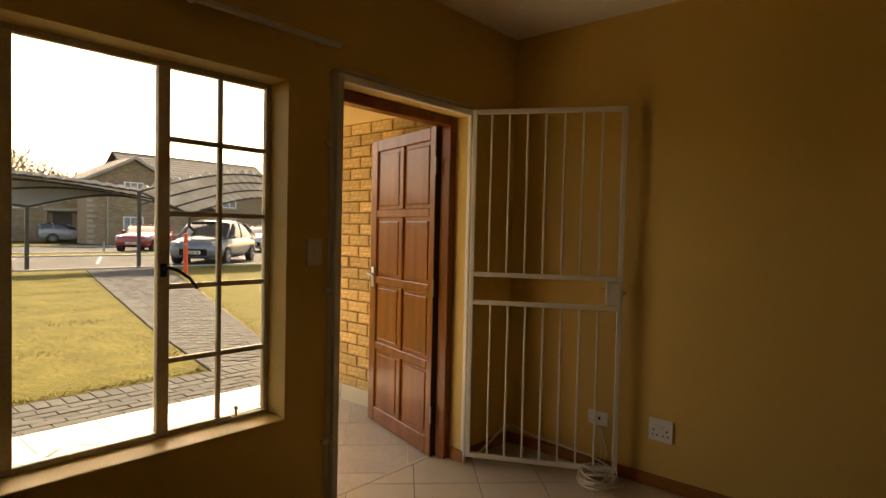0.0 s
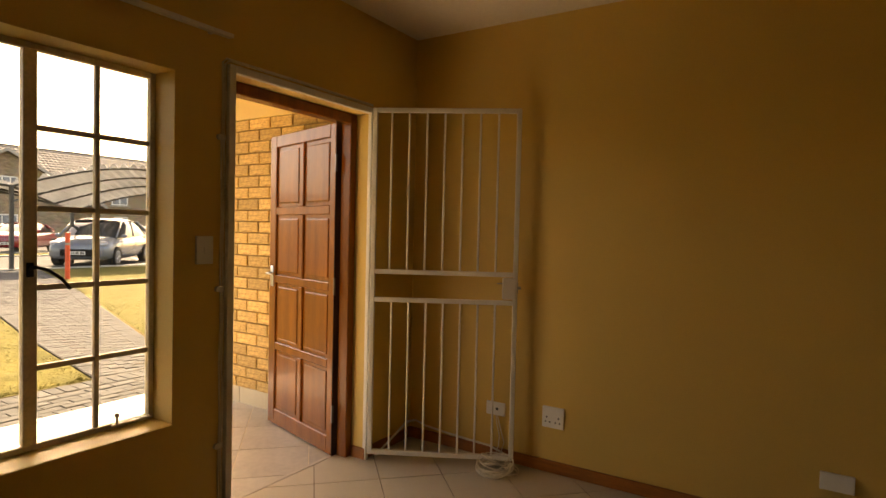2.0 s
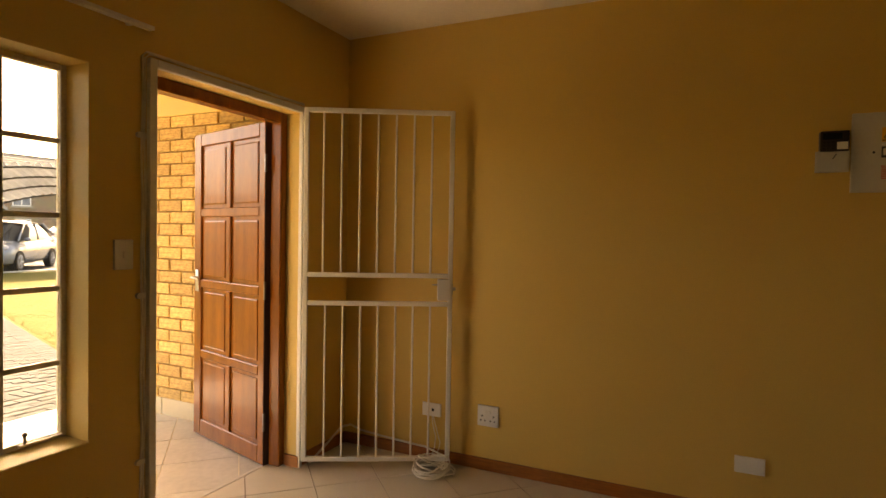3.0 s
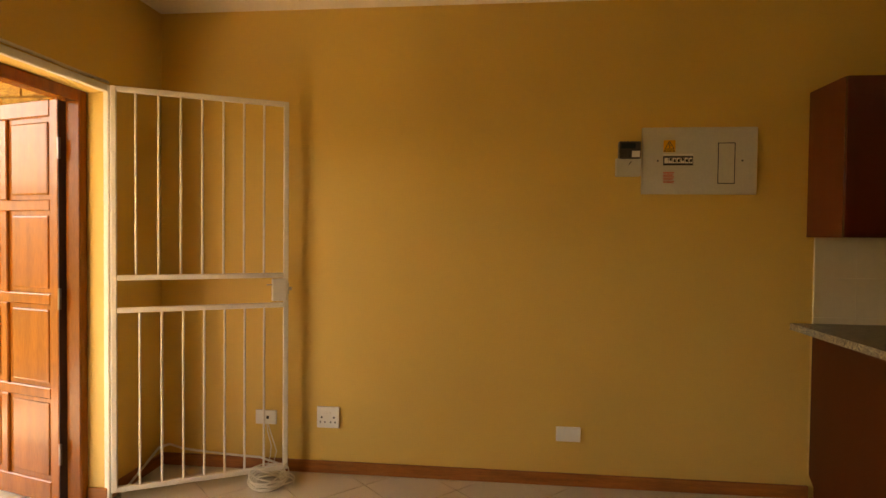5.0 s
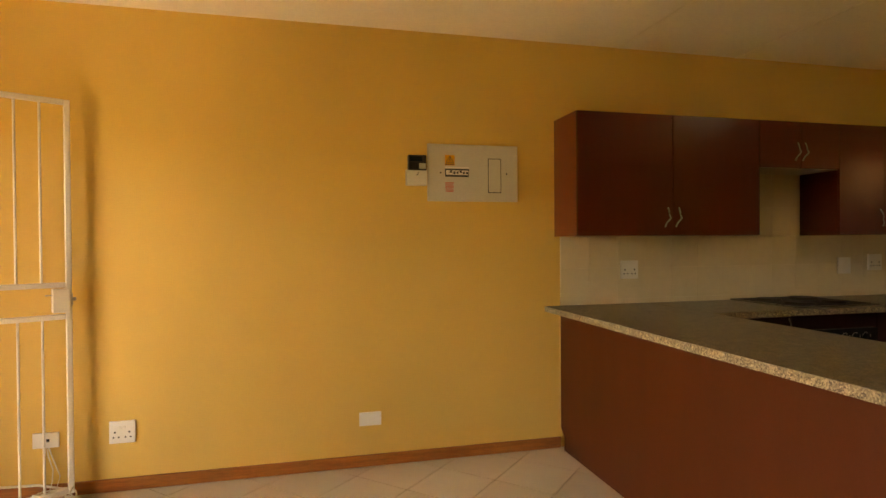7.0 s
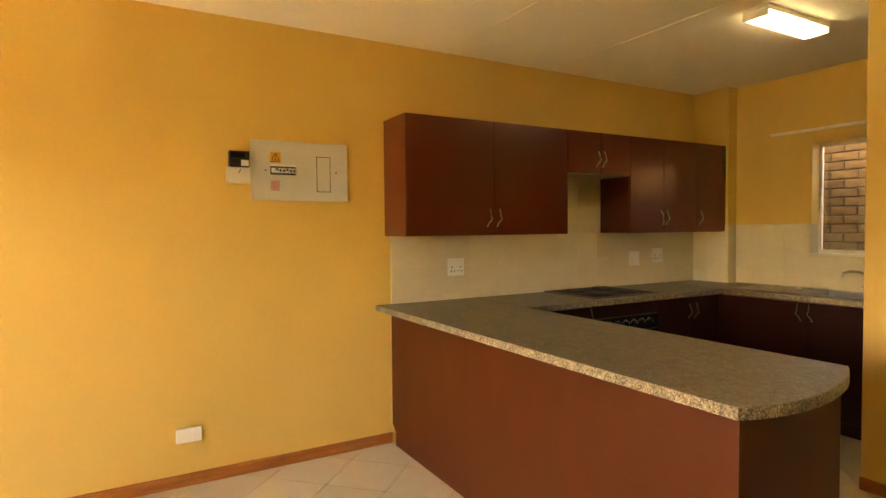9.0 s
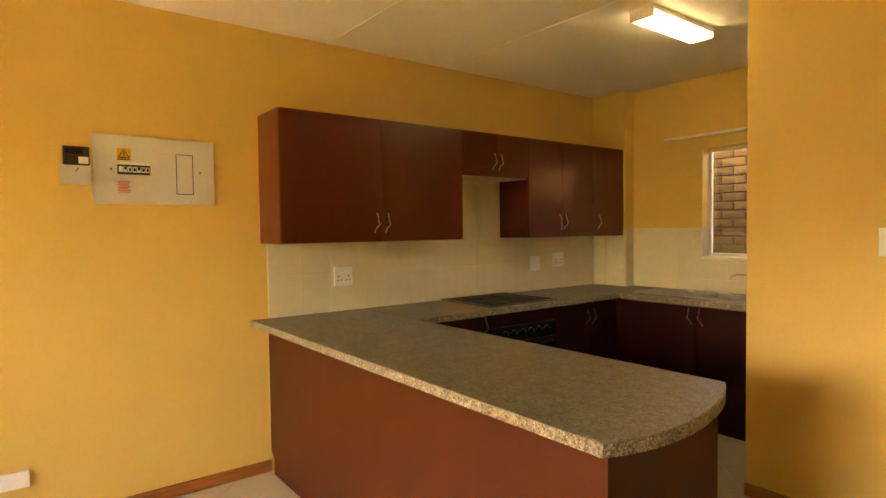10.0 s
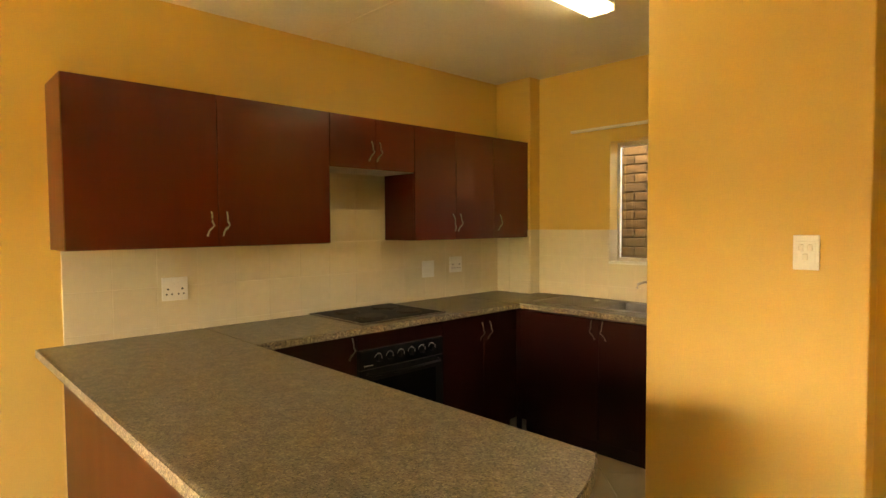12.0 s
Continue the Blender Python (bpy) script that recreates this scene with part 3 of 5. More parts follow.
def cables():
    bm = bmesh.new()
    tube(bm, [(0.632, -0.013, 0.26), (0.640, -0.02, 0.22), (0.665, -0.03, 0.15), (0.66, -0.03, 0.09), (0.655, -0.05, 0.05)], 0.003)
    tube(bm, [(0.640, -0.013, 0.26), (0.665, -0.025, 0.20), (0.70, -0.04, 0.12), (0.69, -0.06, 0.06)], 0.003)
    part_ob = one("telephone_cable", "loose cream telephone cable hanging to the skirting", "cable", bm, M_CABLE, smooth=True)
    bm = bmesh.new()
    rng = random.Random(4)
    pts = []
    cx, cy, rx, ry, tz = 0.735, -0.165, 0.11, 0.10, 0.0
    for k in range(11):
        nx, ny = 0.725 + rng.uniform(-0.03, 0.03), -0.185 + rng.uniform(-0.025, 0.025)
        mx, my = rng.uniform(0.06, 0.105), rng.uniform(0.07, 0.12)
        tilt = rng.uniform(0.0, 0.045)
        for i in range(20):
            u = i / 20
            a = 2 * math.pi * u
            pts.append(((cx + (nx - cx) * u) + (rx + (mx - rx) * u) * math.cos(a), (cy + (ny - cy) * u) + (ry + (my - ry) * u) * math.sin(a),
                        0.004 + k * 0.0025 + (tz + (tilt - tz) * u) * (1 + math.sin(a + k))))
        cx, cy, rx, ry, tz = nx, ny, mx, my, tilt
    tube(bm, pts, 0.0038, 6)
    one("cable_coil", "loosely coiled white cable lying on the floor tiles", "cable", bm, M_CABLE, smooth=True)
    bm = bmesh.new()
    for dz, dy in ((0.0, 0.0), (0.008, -0.006)):
        tube(bm, [(0.04, DY1 + 0.06, 0.006 + dz), (0.03, -0.22, 0.06 + dz), (0.045, -0.10, 0.125 + dz), (0.07, -0.035 + dy, 0.125 + dz), (0.14, -0.024 + dy, 0.10 + dz), (0.28, -0.024 + dy, 0.088 + dz), (0.45, -0.024 + dy, 0.078 + dz), (0.60, -0.03 + dy, 0.075 + dz), (0.72, -0.045 + dy, 0.05 + dz), (0.70, -0.10, 0.03)], 0.004)
    one("floor_cable", "white cable running along the skirting behind the gate", "cable", bm, M_CABLE, smooth=True)
    bm = bmesh.new()
    for k, off in enumerate((0.040, 0.052)):
        y = DY0 - off
        z = DTOP + 0.026 + off * 0.5
        pts = [(0.006, y, 0.0)]
        for i in range(1, 16):
            pts.append((0.006, y + 0.003 * math.sin(i * 1.7 + k), i * 0.125))
        pts += [(0.006, y, z - 0.02), (0.006, y + 0.02, z), (0.006, -1.0, z + 0.002), (0.006, -0.6, z - 0.001), (0.006, DY1 + 0.02, z)]
        tube(bm, pts, 0.0045)
    c = one("door_cable", "cream cables clipped round the door opening", "cable", bm, M_CABLE, smooth=True)
    for z in (0.385, 1.069, 1.72):
        bm = bmesh.new()
        rod(bm, (0.001, DY0 - 0.066, z), (0.014, DY0 - 0.066, z), 0.012, 14)
        slab(bm, (0.0, DY0 - 0.062, z - 0.012), (0.012, DY0 - 0.034, z + 0.012), 0.003)
        part("cable_clip", bm, M_CABLE, c)


cables()


def rail(name, label, a, b, wall_off):
    o = thing(name, label, "curtain rail", at=a)
    v = Vector(b) - Vector(a)
    bm = bmesh.new()
    slab(bm, (-0.014, min(0, v.y), -0.010), (0.008, max(0, v.y), 0.008), 0.003)
    slab(bm, (0.012, min(0, v.y), -0.010), (0.018, max(0, v.y), 0.006), 0.001)
    part("track", bm, M_WHITE, o)
    n = max(2, int(abs(v.y) / 0.5))
    for k in range(n + 1):
        y = v.y * (0.04 + 0.92 * k / n)
        part("bracket", B(((min(0, wall_off), y - 0.009, -0.006), (max(0, wall_off), y + 0.009, 0.012)), bevel=0.002), M_WHITE, o)
    return o


rail("curtain_rail", "white double curtain track above the front window", (0.045, -1.44, 2.145), (0.045, -3.30, 2.145), -0.045)
rail("curtain_rail", "white curtain track above the kitchen window", (KX - 0.05, -0.66, 2.108), (KX - 0.05, -2.35, 2.108), 0.05)


# ---- kitchen ----
def handle(bm, x, y, z, flip=1, L=0.115):
    """A wavy bow handle, upright, standing out towards -y."""
    pts = []
    for i in range(15):
        u = i / 14
        kink = -0.010 * math.cos(math.pi * u) * (1 if u > 0.5 else 1) + 0.016 * math.exp(-((u - 0.42) / 0.13) ** 2)
        pts.append((x + flip * kink, y - 0.003 - 0.022 * math.sin(math.pi * u), z + (u - 0.5) * L))
    tube(bm, pts, 0.0040)


def door_part(parent, x0, x1, z0, z1, y, hx=None, hz=0, flip=1, name="door", material=None):
    d = part(name, B(((x0 + 0.0010, y - 0.017, z0 + 0.0015), (x1 - 0.0010, y, z1 - 0.0015)), bevel=0.003, seg=2), material or M_CAB_SHADED, parent)
    if hx is not None:
        bm = bmesh.new()
        handle(bm, hx, y - 0.017, hz, flip)
        part("handle", bm, M_HANDLE, d, "steel wavy bow handle", True)
    return d


def wall_unit(x0, x1, z0, z1, doors, label, inside=None):
    o = thing("wall_cabinet", label, "kitchen cabinet", "kitchen wall cabinets", at=(x0, 0, z0))
    w, h, dp, t = x1 - x0, z1 - z0, 0.300, 0.016
    part("carcass", B(((0, -dp, 0), (t, 0, h)), ((w - t, -dp, 0), (w, 0, h)), ((t, -dp, 0), (w - t, 0, t)), ((t, -dp, h - t), (w - t, 0, h)), ((t, -0.006, t), (w - t, 0, h - t))), inside or M_CAB_UP, o)
    for a, b, hx, hz, fl in doors:
        door_part(o, a - x0, b - x0, 0, h, -dp, hx - x0, hz - z0, fl, material=M_CAB_UP)
    return o


wall_unit(3.466, 4.722, 1.337, 2.066, [(3.466, 4.095, 4.050, 1.448, 1), (4.095, 4.722, 4.125, 1.448, 1)], "dark mahogany two-door wall cabinet at the end of the row", M_CAB_SIDE)
wall_unit(4.722, 5.345, 1.765, 2.066, [(4.722, 5.04, 5.000, 1.872, 1), (5.04, 5.345, 5.058, 1.872, 1)], "short dark mahogany wall cabinet above the hob", M_MELAMINE)
wall_unit(5.345, 6.10, 1.337, 2.066, [(5.345, 5.715, 5.690, 1.452, -1), (5.715, 6.10, 5.740, 1.452, 1)], "dark mahogany two-door wall cabinet with a dull sheen")
wall_unit(6.10, 6.498, 1.337, 2.066, [(6.10, 6.498, 6.155, 1.452, 1)], "narrow one-door dark mahogany wall cabinet by the pier")


def bullnose_top(bm, poly, z1=0.900, t=0.036):
    vs = prism(bm, poly, z1 - t, z1)
    es = [e for e in bm.edges if e.calc_length() > 0 and abs(e.verts[0].co.z - e.verts[1].co.z) < 1e-6 and e.verts[0] in vs]
    bmesh.ops.bevel(bm, geom=es, offset=0.010, segments=3, affect="EDGES", profile=0.5)


def edge_band(line, parent, z0=0.8655, z1=0.8975, out=0.0025):
    """A thin band proud of a worktop's edge along the line of its outline; the room is on the line's right."""
    bm = bmesh.new()
    rings = []
    for k, p in enumerate(line):
        a, b = Vector(line[max(0, k - 1)]), Vector(line[min(len(line) - 1, k + 1)])
        d = (b - a).normalized()
        n = Vector((d.y, -d.x))
        p = Vector(p)
        q = p + n * out
        inn = p - n * 0.004
        rings.append([bm.verts.new(c) for c in ((inn.x, inn.y, z0), (q.x, q.y, z0 + 0.003), (q.x, q.y, z1 - 0.008), (q.x - n.x * 0.003, q.y - n.y * 0.003, z1), (inn.x, inn.y, z1 + 0.001))])
    for a, b in zip(rings, rings[1:]):
        for i in range(5):
            bm.faces.new((a[i], a[(i + 1) % 5], b[(i + 1) % 5], b[i]))
    bm.faces.new(rings[0][::-1])
    bm.faces.new(rings[-1])
    part("edge_band", bm, M_GRANITE_EDGE, parent, "coarsely speckled rounded edge band")


def worktops():
    arc = [(3.401, -2.428), (3.47, -2.452), (3.547, -2.468), (3.62, -2.475), (3.70, -2.474), (3.80, -2.462), (3.894, -2.442), (3.98, -2.418), (4.06, -2.385), (4.12, -2.356), (4.150, -2.336)]
    o = thing("peninsula_worktop", "speckled grey-brown granite-look worktop with a rounded end", "worktop", at=(0, 0, 0))
    bm = bmesh.new()
    bullnose_top(bm, [(3.40, -0.001)] + arc + [(4.125, -0.617), (4.125, -0.001)])
    part("worktop_board", bm, M_GRANITE, o)
    edge_band([(3.40, -0.001), (3.40, -1.2), *arc][::-1], o)
    o = thing("worktop", "speckled granite-look worktop under the hob", "worktop", at=(0, 0, 0))
    bm = bmesh.new()
    bullnose_top(bm, [(4.127, -0.001), (4.127, -0.615), (6.018, -0.615), (6.018, -0.001)])
    part("worktop_board", bm, M_GRANITE, o)
    edge_band([(6.018, -0.615), (4.127, -0.615)], o)
    o = thing("worktop", "speckled granite-look worktop round the sink", "worktop", at=(0, 0, 0))
    bm = bmesh.new()
    for poly in ([(6.020, -0.001), (6.020, -2.549), (6.169, -2.549), (6.169, -0.001)], [(6.169, -0.001), (6.169, -1.11), (6.53, -1.11), (6.53, -0.336), (6.499, -0.336), (6.499, -0.001)],
                 [(6.169, -1.49), (6.169, -2.549), (6.618, -2.549), (6.618, -1.49)], [(6.53, -0.337), (6.53, -1.49), (6.618, -1.49), (6.618, -0.337)]):
        prism(bm, poly, 0.866, 0.900)
    part("worktop_board", bm, M_GRANITE, o)
    edge_band([(6.020, -2.549), (6.020, -0.617)], o)


worktops()


def base_unit(name, label, at, rz, w, h, dp, doors, left=True, right=True):
    o = thing(name, label, "kitchen cabinet", "kitchen base cabinets", at=at, rz=rz)
    t = 0.016
    part("carcass", B(((0, -dp, 0.10), (t, 0, h)), ((w - t, -dp, 0.10), (w, 0, h)), ((t, -dp, 0.10), (w - t, 0, 0.10 + t)), ((t, -0.006, 0.10 + t), (w - t, 0, h)), ((t, -dp, h - 0.03), (w - t, -dp + 0.08, h - 0.012))), M_CAB_SIDE, o)
    part("plinth", B(((0, -dp + 0.05, 0), (w, -dp + 0.066, 0.10))), M_CAB_SHADED, o)
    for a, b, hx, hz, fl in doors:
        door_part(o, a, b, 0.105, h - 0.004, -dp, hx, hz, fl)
    return o


TOPZ = 0.862
base_unit("base_cabinet", "dark mahogany base cabinet beside the oven", (4.10, -0.002, 0), 0, 0.60, TOPZ, 0.566, [(0, 0.60, 0.560, 0.79, 1)])
base_unit("base_cabinet", "dark mahogany two-door base cabinet in the corner", (5.325, -0.002, 0), 0, 0.708, TOPZ, 0.566, [(0, 0.365, 0.335, 0.75, 1), (0.365, 0.708, 0.410, 0.75, 1)])
sink_unit = base_unit("sink_cabinet", "dark mahogany two-door cabinet under the sink", (KX - 0.002, -0.62, 0), -90, 1.30, TOPZ, 0.580, [(0, 0.60, 0.565, 0.79, -1), (0.60, 1.30, 0.640, 0.79, -1)])
part("corner_filler", B(((-0.034, -0.597, 0.0), (-0.001, -0.578, 0.862)), bevel=0.001), M_CAB_SHADED, sink_unit)
base_unit("base_cabinet", "dark mahogany base cabinet past the sink", (KX - 0.002, -1.922, 0), -90, 0.62, TOPZ, 0.580, [(0, 0.62, 0.05, 0.79, 1)])


def peninsula():
    o = thing("peninsula_cabinet", "red-brown board-clad peninsula cabinet under the rounded worktop", "kitchen cabinet", at=(3.495, -0.018, 0))
    bm = bmesh.new()
    poly = [(-0.004, 0.017), (-0.004, 0.864), (-2.352, 0.864), (-2.352, 0.0), (-0.05, 0.0), (-0.05, 0.085), (-0.004, 0.13)]
    fa = [bm.verts.new((0.0, y, z)) for y, z in poly[1:]]
    fb = [bm.verts.new((0.016, y, z)) for y, z in poly[1:]]
    bm.faces.new(fa)
    bm.faces.new(fb[::-1])
    for i in range(len(fa)):
        bm.faces.new((fa[i], fb[i], fb[(i + 1) % len(fa)], fa[(i + 1) % len(fa)]))
    part("back_panel", bm, M_PANEL, o)
    part("end_panel", B(((0.0165, -2.352, 0.0), (0.555, -2.336, 0.864)), bevel=0.001), M_PANEL, o)
    part("wall_strip", B(((-0.006, -0.003, 0.13), (0.0, 0.003, 0.864))), M_REVEAL, o)
    part("carcass", B(((0.017, -2.335, 0.10), (0.53, -2.32, 0.862)), ((0.017, -0.61, 0.10), (0.53, -0.60, 0.862)), ((0.017, -2.32, 0.10), (0.53, -0.61, 0.116)), ((0.017, -2.32, 0.12), (0.022, -0.61, 0.862))), M_CAB_SIDE, o)
    part("plinth", B(((0.48, -2.335, 0), (0.496, -0.60, 0.10))), M_CAB_SHADED, o)
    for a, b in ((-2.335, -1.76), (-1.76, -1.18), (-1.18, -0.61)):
        part("door", B(((0.53, a + 0.002, 0.105), (0.547, b - 0.002, 0.858)), bevel=0.003), M_CAB_SHADED, o)
    bm = bmesh.new()
    rod(bm, (-0.001, -2.20, 0.52), (0.001, -2.20, 0.52), 0.006, 10)
    part("screw_cap", bm, M_CABLE, o)


peninsula()


def oven():
    o = thing("oven", "black built-in oven with a row of knobs", "oven", at=(4.705, -0.02, 0))
    part("oven_body", B(((0, -0.55, 0.30), (0.615, 0, 0.770)), bevel=0.004), M_BLACK, o)
    part("control_panel", B(((0.004, -0.578, 0.668), (0.611, -0.55, 0.770)), bevel=0.003), M_BLACK, o)
    d = part("oven_door", B(((0.004, -0.578, 0.305), (0.611, -0.55, 0.664)), bevel=0.003), M_BLACK, o)
    part("door_glass", B(((0.07, -0.580, 0.35), (0.545, -0.578, 0.60))), M_OVENGLASS, d)
    bm = bmesh.new()
    tube(bm, [(0.05, -0.578, 0.645), (0.06, -0.61, 0.64), (0.30, -0.615, 0.636), (0.555, -0.61, 0.64), (0.565, -0.578, 0.645)], 0.007)
    part("door_handle", bm, M_BLACK, d, smooth=True)
    for k in range(6):
        x = 0.125 + k * 0.078
        bm = bmesh.new()
        rod(bm, (x, -0.578, 0.722), (x, -0.598, 0.722), 0.022, 20, 0.018)
        slab(bm, (x - 0.004, -0.608, 0.704), (x + 0.004, -0.598, 0.740), 0.001)
        kb = part("knob", bm, M_BLACK, o)
        bm = bmesh.new()
        a0 = 0.7
        tube(bm, [(x + 0.024 * math.cos(a0 + i * 0.35), -0.5795, 0.722 + 0.024 * math.sin(a0 + i * 0.35)) for i in range(8)], 0.0012, 6)
        part("dial_ring", bm, M_CHROME, kb)
        bm = B(((x - 0.0015, -0.6095, 0.722), (x + 0.0015, -0.608, 0.739)))
        part("dial_mark", bm, M_CHROME, kb)
    bm = bmesh.new()
    for k in range(5):
        slab(bm, (0.03 + k * 0.012, -0.5795, 0.684 + 0.001 * (k % 2)), (0.039 + k * 0.012, -0.578, 0.690 + 0.001 * (k % 2)))
    part("maker_mark", bm, M_CHROME, o)
    part("filler_panel", B(((0, -0.565, 0.774), (0.615, -0.548, 0.858)), bevel=0.002), M_CAB_SHADED, o, "dark mahogany filler above the oven")
    part("lower_drawer", B(((0, -0.565, 0.105), (0.615, -0.548, 0.296)), bevel=0.002), M_CAB_SHADED, o, "dark mahogany panel below the oven")
    part("plinth", B(((0, -0.515, 0), (0.615, -0.50, 0.10))), M_CAB_SHADED, o)
    part("side_support", B(((0, -0.54, 0.0), (0.016, -0.0, 0.298))), M_CAB_SIDE, o)
    part("side_support", B(((0.599, -0.54, 0.0), (0.615, -0.0, 0.298))), M_CAB_SIDE, o)


oven()


def hob():
    o = thing("hob", "black four-plate electric hob set in the worktop", "hob", at=(5.06, -0.295, 0.900))
    part("hob_tray", B(((-0.305, -0.265, 0), (0.305, 0.265, 0.009)), bevel=0.004), M_BLACK, o)
    part("hob_rim", B(((-0.311, -0.271, 0), (-0.299, 0.271, 0.011)), ((0.299, -0.271, 0), (0.311, 0.271, 0.011)), ((-0.299, -0.271, 0), (0.299, -0.259, 0.011)), ((-0.299, 0.259, 0), (0.299, 0.271, 0.011)), bevel=0.002), M_HANDLE, o)
    for x, y, r in ((-0.14, -0.12, 0.09), (0.14, -0.12, 0.075), (-0.14, 0.12, 0.075), (0.14, 0.12, 0.09)):
        bm = bmesh.new()
        rod(bm, (x, y, 0.006), (x, y, 0.014), r + 0.006, 32)
        rod(bm, (x, y, 0.014), (x, y, 0.022), r, 32, r - 0.004)
        part("hot_plate", bm, M_HOB, o)


hob()


def sink():
    o = thing("kitchen_sink", "stainless steel sink with drainer set in the worktop", "sink", at=(6.36, -1.05, 0.900))
    bm = bmesh.new()
    slab(bm, (-0.20, -0.06, 0), (0.20, 0.43, 0.005), 0.002)
    for k in range(8):
        rb = bmesh.new()
        slab(rb, (-0.16 + k * 0.042, 0.0, 0.0045), (-0.152 + k * 0.042, 0.38, 0.008), 0.0015)
        part("drainer_rib", rb, M_CHROME, o)
    part("drainer", bm, M_CHROME, o)
    bm = bmesh.new()
    x0, x1, y0, y1 = -0.17, 0.15, -0.42, -0.08
    slab(bm, (-0.20, -0.46, 0), (x0, -0.061, 0.005), 0.002)
    slab(bm, (x1, -0.46, 0), (0.20, -0.061, 0.005), 0.002)
    slab(bm, (x0, -0.46, 0), (x1, y0, 0.005), 0.002)
    slab(bm, (x0, y1, 0), (x1, -0.061, 0.005), 0.002)
    for a, b in (((x0 - 0.003, y0, -0.15), (x0, y1, 0.0)), ((x1, y0, -0.15), (x1 + 0.003, y1, 0.0)), ((x0, y0 - 0.003, -0.15), (x1, y0, 0.0)), ((x0, y1, -0.15), (x1, y1 + 0.003, 0.0)), ((x0, y0, -0.153), (x1, y1, -0.15))):
        slab(bm, a, b)
    part("bowl", bm, M_CHROME, o)
    t = thing("sink_tap", "chrome swan-neck sink mixer tap", "tap", at=(6.575, -1.37, 0.900))
    bm = bmesh.new()
    rod(bm, (0, 0, 0), (0, 0, 0.05), 0.020, 16)
    part("tap_body", bm, M_CHROME, t, smooth=False)
    bm = bmesh.new()
    tube(bm, [(0, 0, 0.05), (0, 0, 0.10), (-0.01, 0.02, 0.125), (-0.05, 0.05, 0.150), (-0.10, 0.09, 0.155), (-0.135, 0.115, 0.142), (-0.140, 0.118, 0.115)], 0.009, 10)
    part("spout", bm, M_CHROME, t, smooth=True)
    for y in (-0.03, 0.03):
        bm = bmesh.new()
        rod(bm, (0, y * 0.5, 0.035), (0, y * 1.8, 0.045), 0.008, 10)
        part("tap_lever", bm, M_CHROME, t)
    c = bmesh.new()
    rod(c, (0, 0, 0), (0, 0, 0.012), 0.022, 20, 0.018)
    one("sink_plug", "small white sink plug lying on the drainer", "plug", c, M_PLASTIC, at=(6.42, -0.97, 0.909))


sink()


def ceiling_lamp():
    o = thing("ceiling_light", "lit fluorescent ceiling light with prismatic cover", "ceiling light", at=(5.30, -1.482, CEIL))
    part("backing", B(((-0.31, -0.072, -0.022), (0.31, 0.072, 0)), bevel=0.002), M_WHITE, o)
    part("end_cap", B(((-0.31, -0.072, -0.062), (-0.295, 0.072, -0.022)), bevel=0.003), M_WHITE, o)
    part("end_cap", B(((0.295, -0.072, -0.062), (0.31, 0.072, -0.022)), bevel=0.003), M_WHITE, o)
    bm = B(((-0.294, -0.066, -0.061), (0.294, 0.066, -0.022)), bevel=0.012, seg=3)
    part("diffuser", bm, M_LAMP, o)
    part("side_lip", B(((-0.295, -0.072, -0.030), (0.295, -0.067, -0.022)), ((-0.295, 0.067, -0.030), (0.295, 0.072, -0.022))), M_WHITE, o)


ceiling_lamp()

# ---- outdoors: ground ----
GZ = -0.05


def quad_slab(bm, pts, z0, z1):
    prism(bm, pts, z0, z1)


bm = bmesh.new()
bmesh.ops.create_grid(bm, x_segments=60, y_segments=60, size=300, matrix=Matrix.Translation((0, 0, GZ - 0.03)))
bmesh.ops.delete(bm, geom=[v for v in bm.verts if -0.5 < v.co.x < 7 and -5.5 < v.co.y < 0.3], context="VERTS")
setting("ground", bm, M_GRASS, "wide dry grass and soil ground", "ground")
PATH_L = [(-3.17, -0.37), (-5.54, 0.08), (-14.5, 2.14), (-17.2, 2.80)]
PATH_R = [(-3.17, 0.40), (-4.06, 0.76), (-10.64, 3.00), (-17.2, 5.00)]
setting("porch_slab", B(((-2.25, -6.5, GZ - 0.1), (-0.20, -0.165, -0.010))), M_GROUT_LIGHT, "concrete bed of the tiled porch", "porch")
setting("paving_bed", B(((-3.17, -9.0, GZ - 0.08), (-2.25, 4.0, GZ - 0.005))), M_SAND, "sandy bed under the brick paving", "paving")
bm = bmesh.new()
prism(bm, PATH_L + PATH_R[::-1], GZ - 0.08, GZ - 0.005)
setting("path_bed", bm, M_SAND, "sandy bed under the brick path", "path")


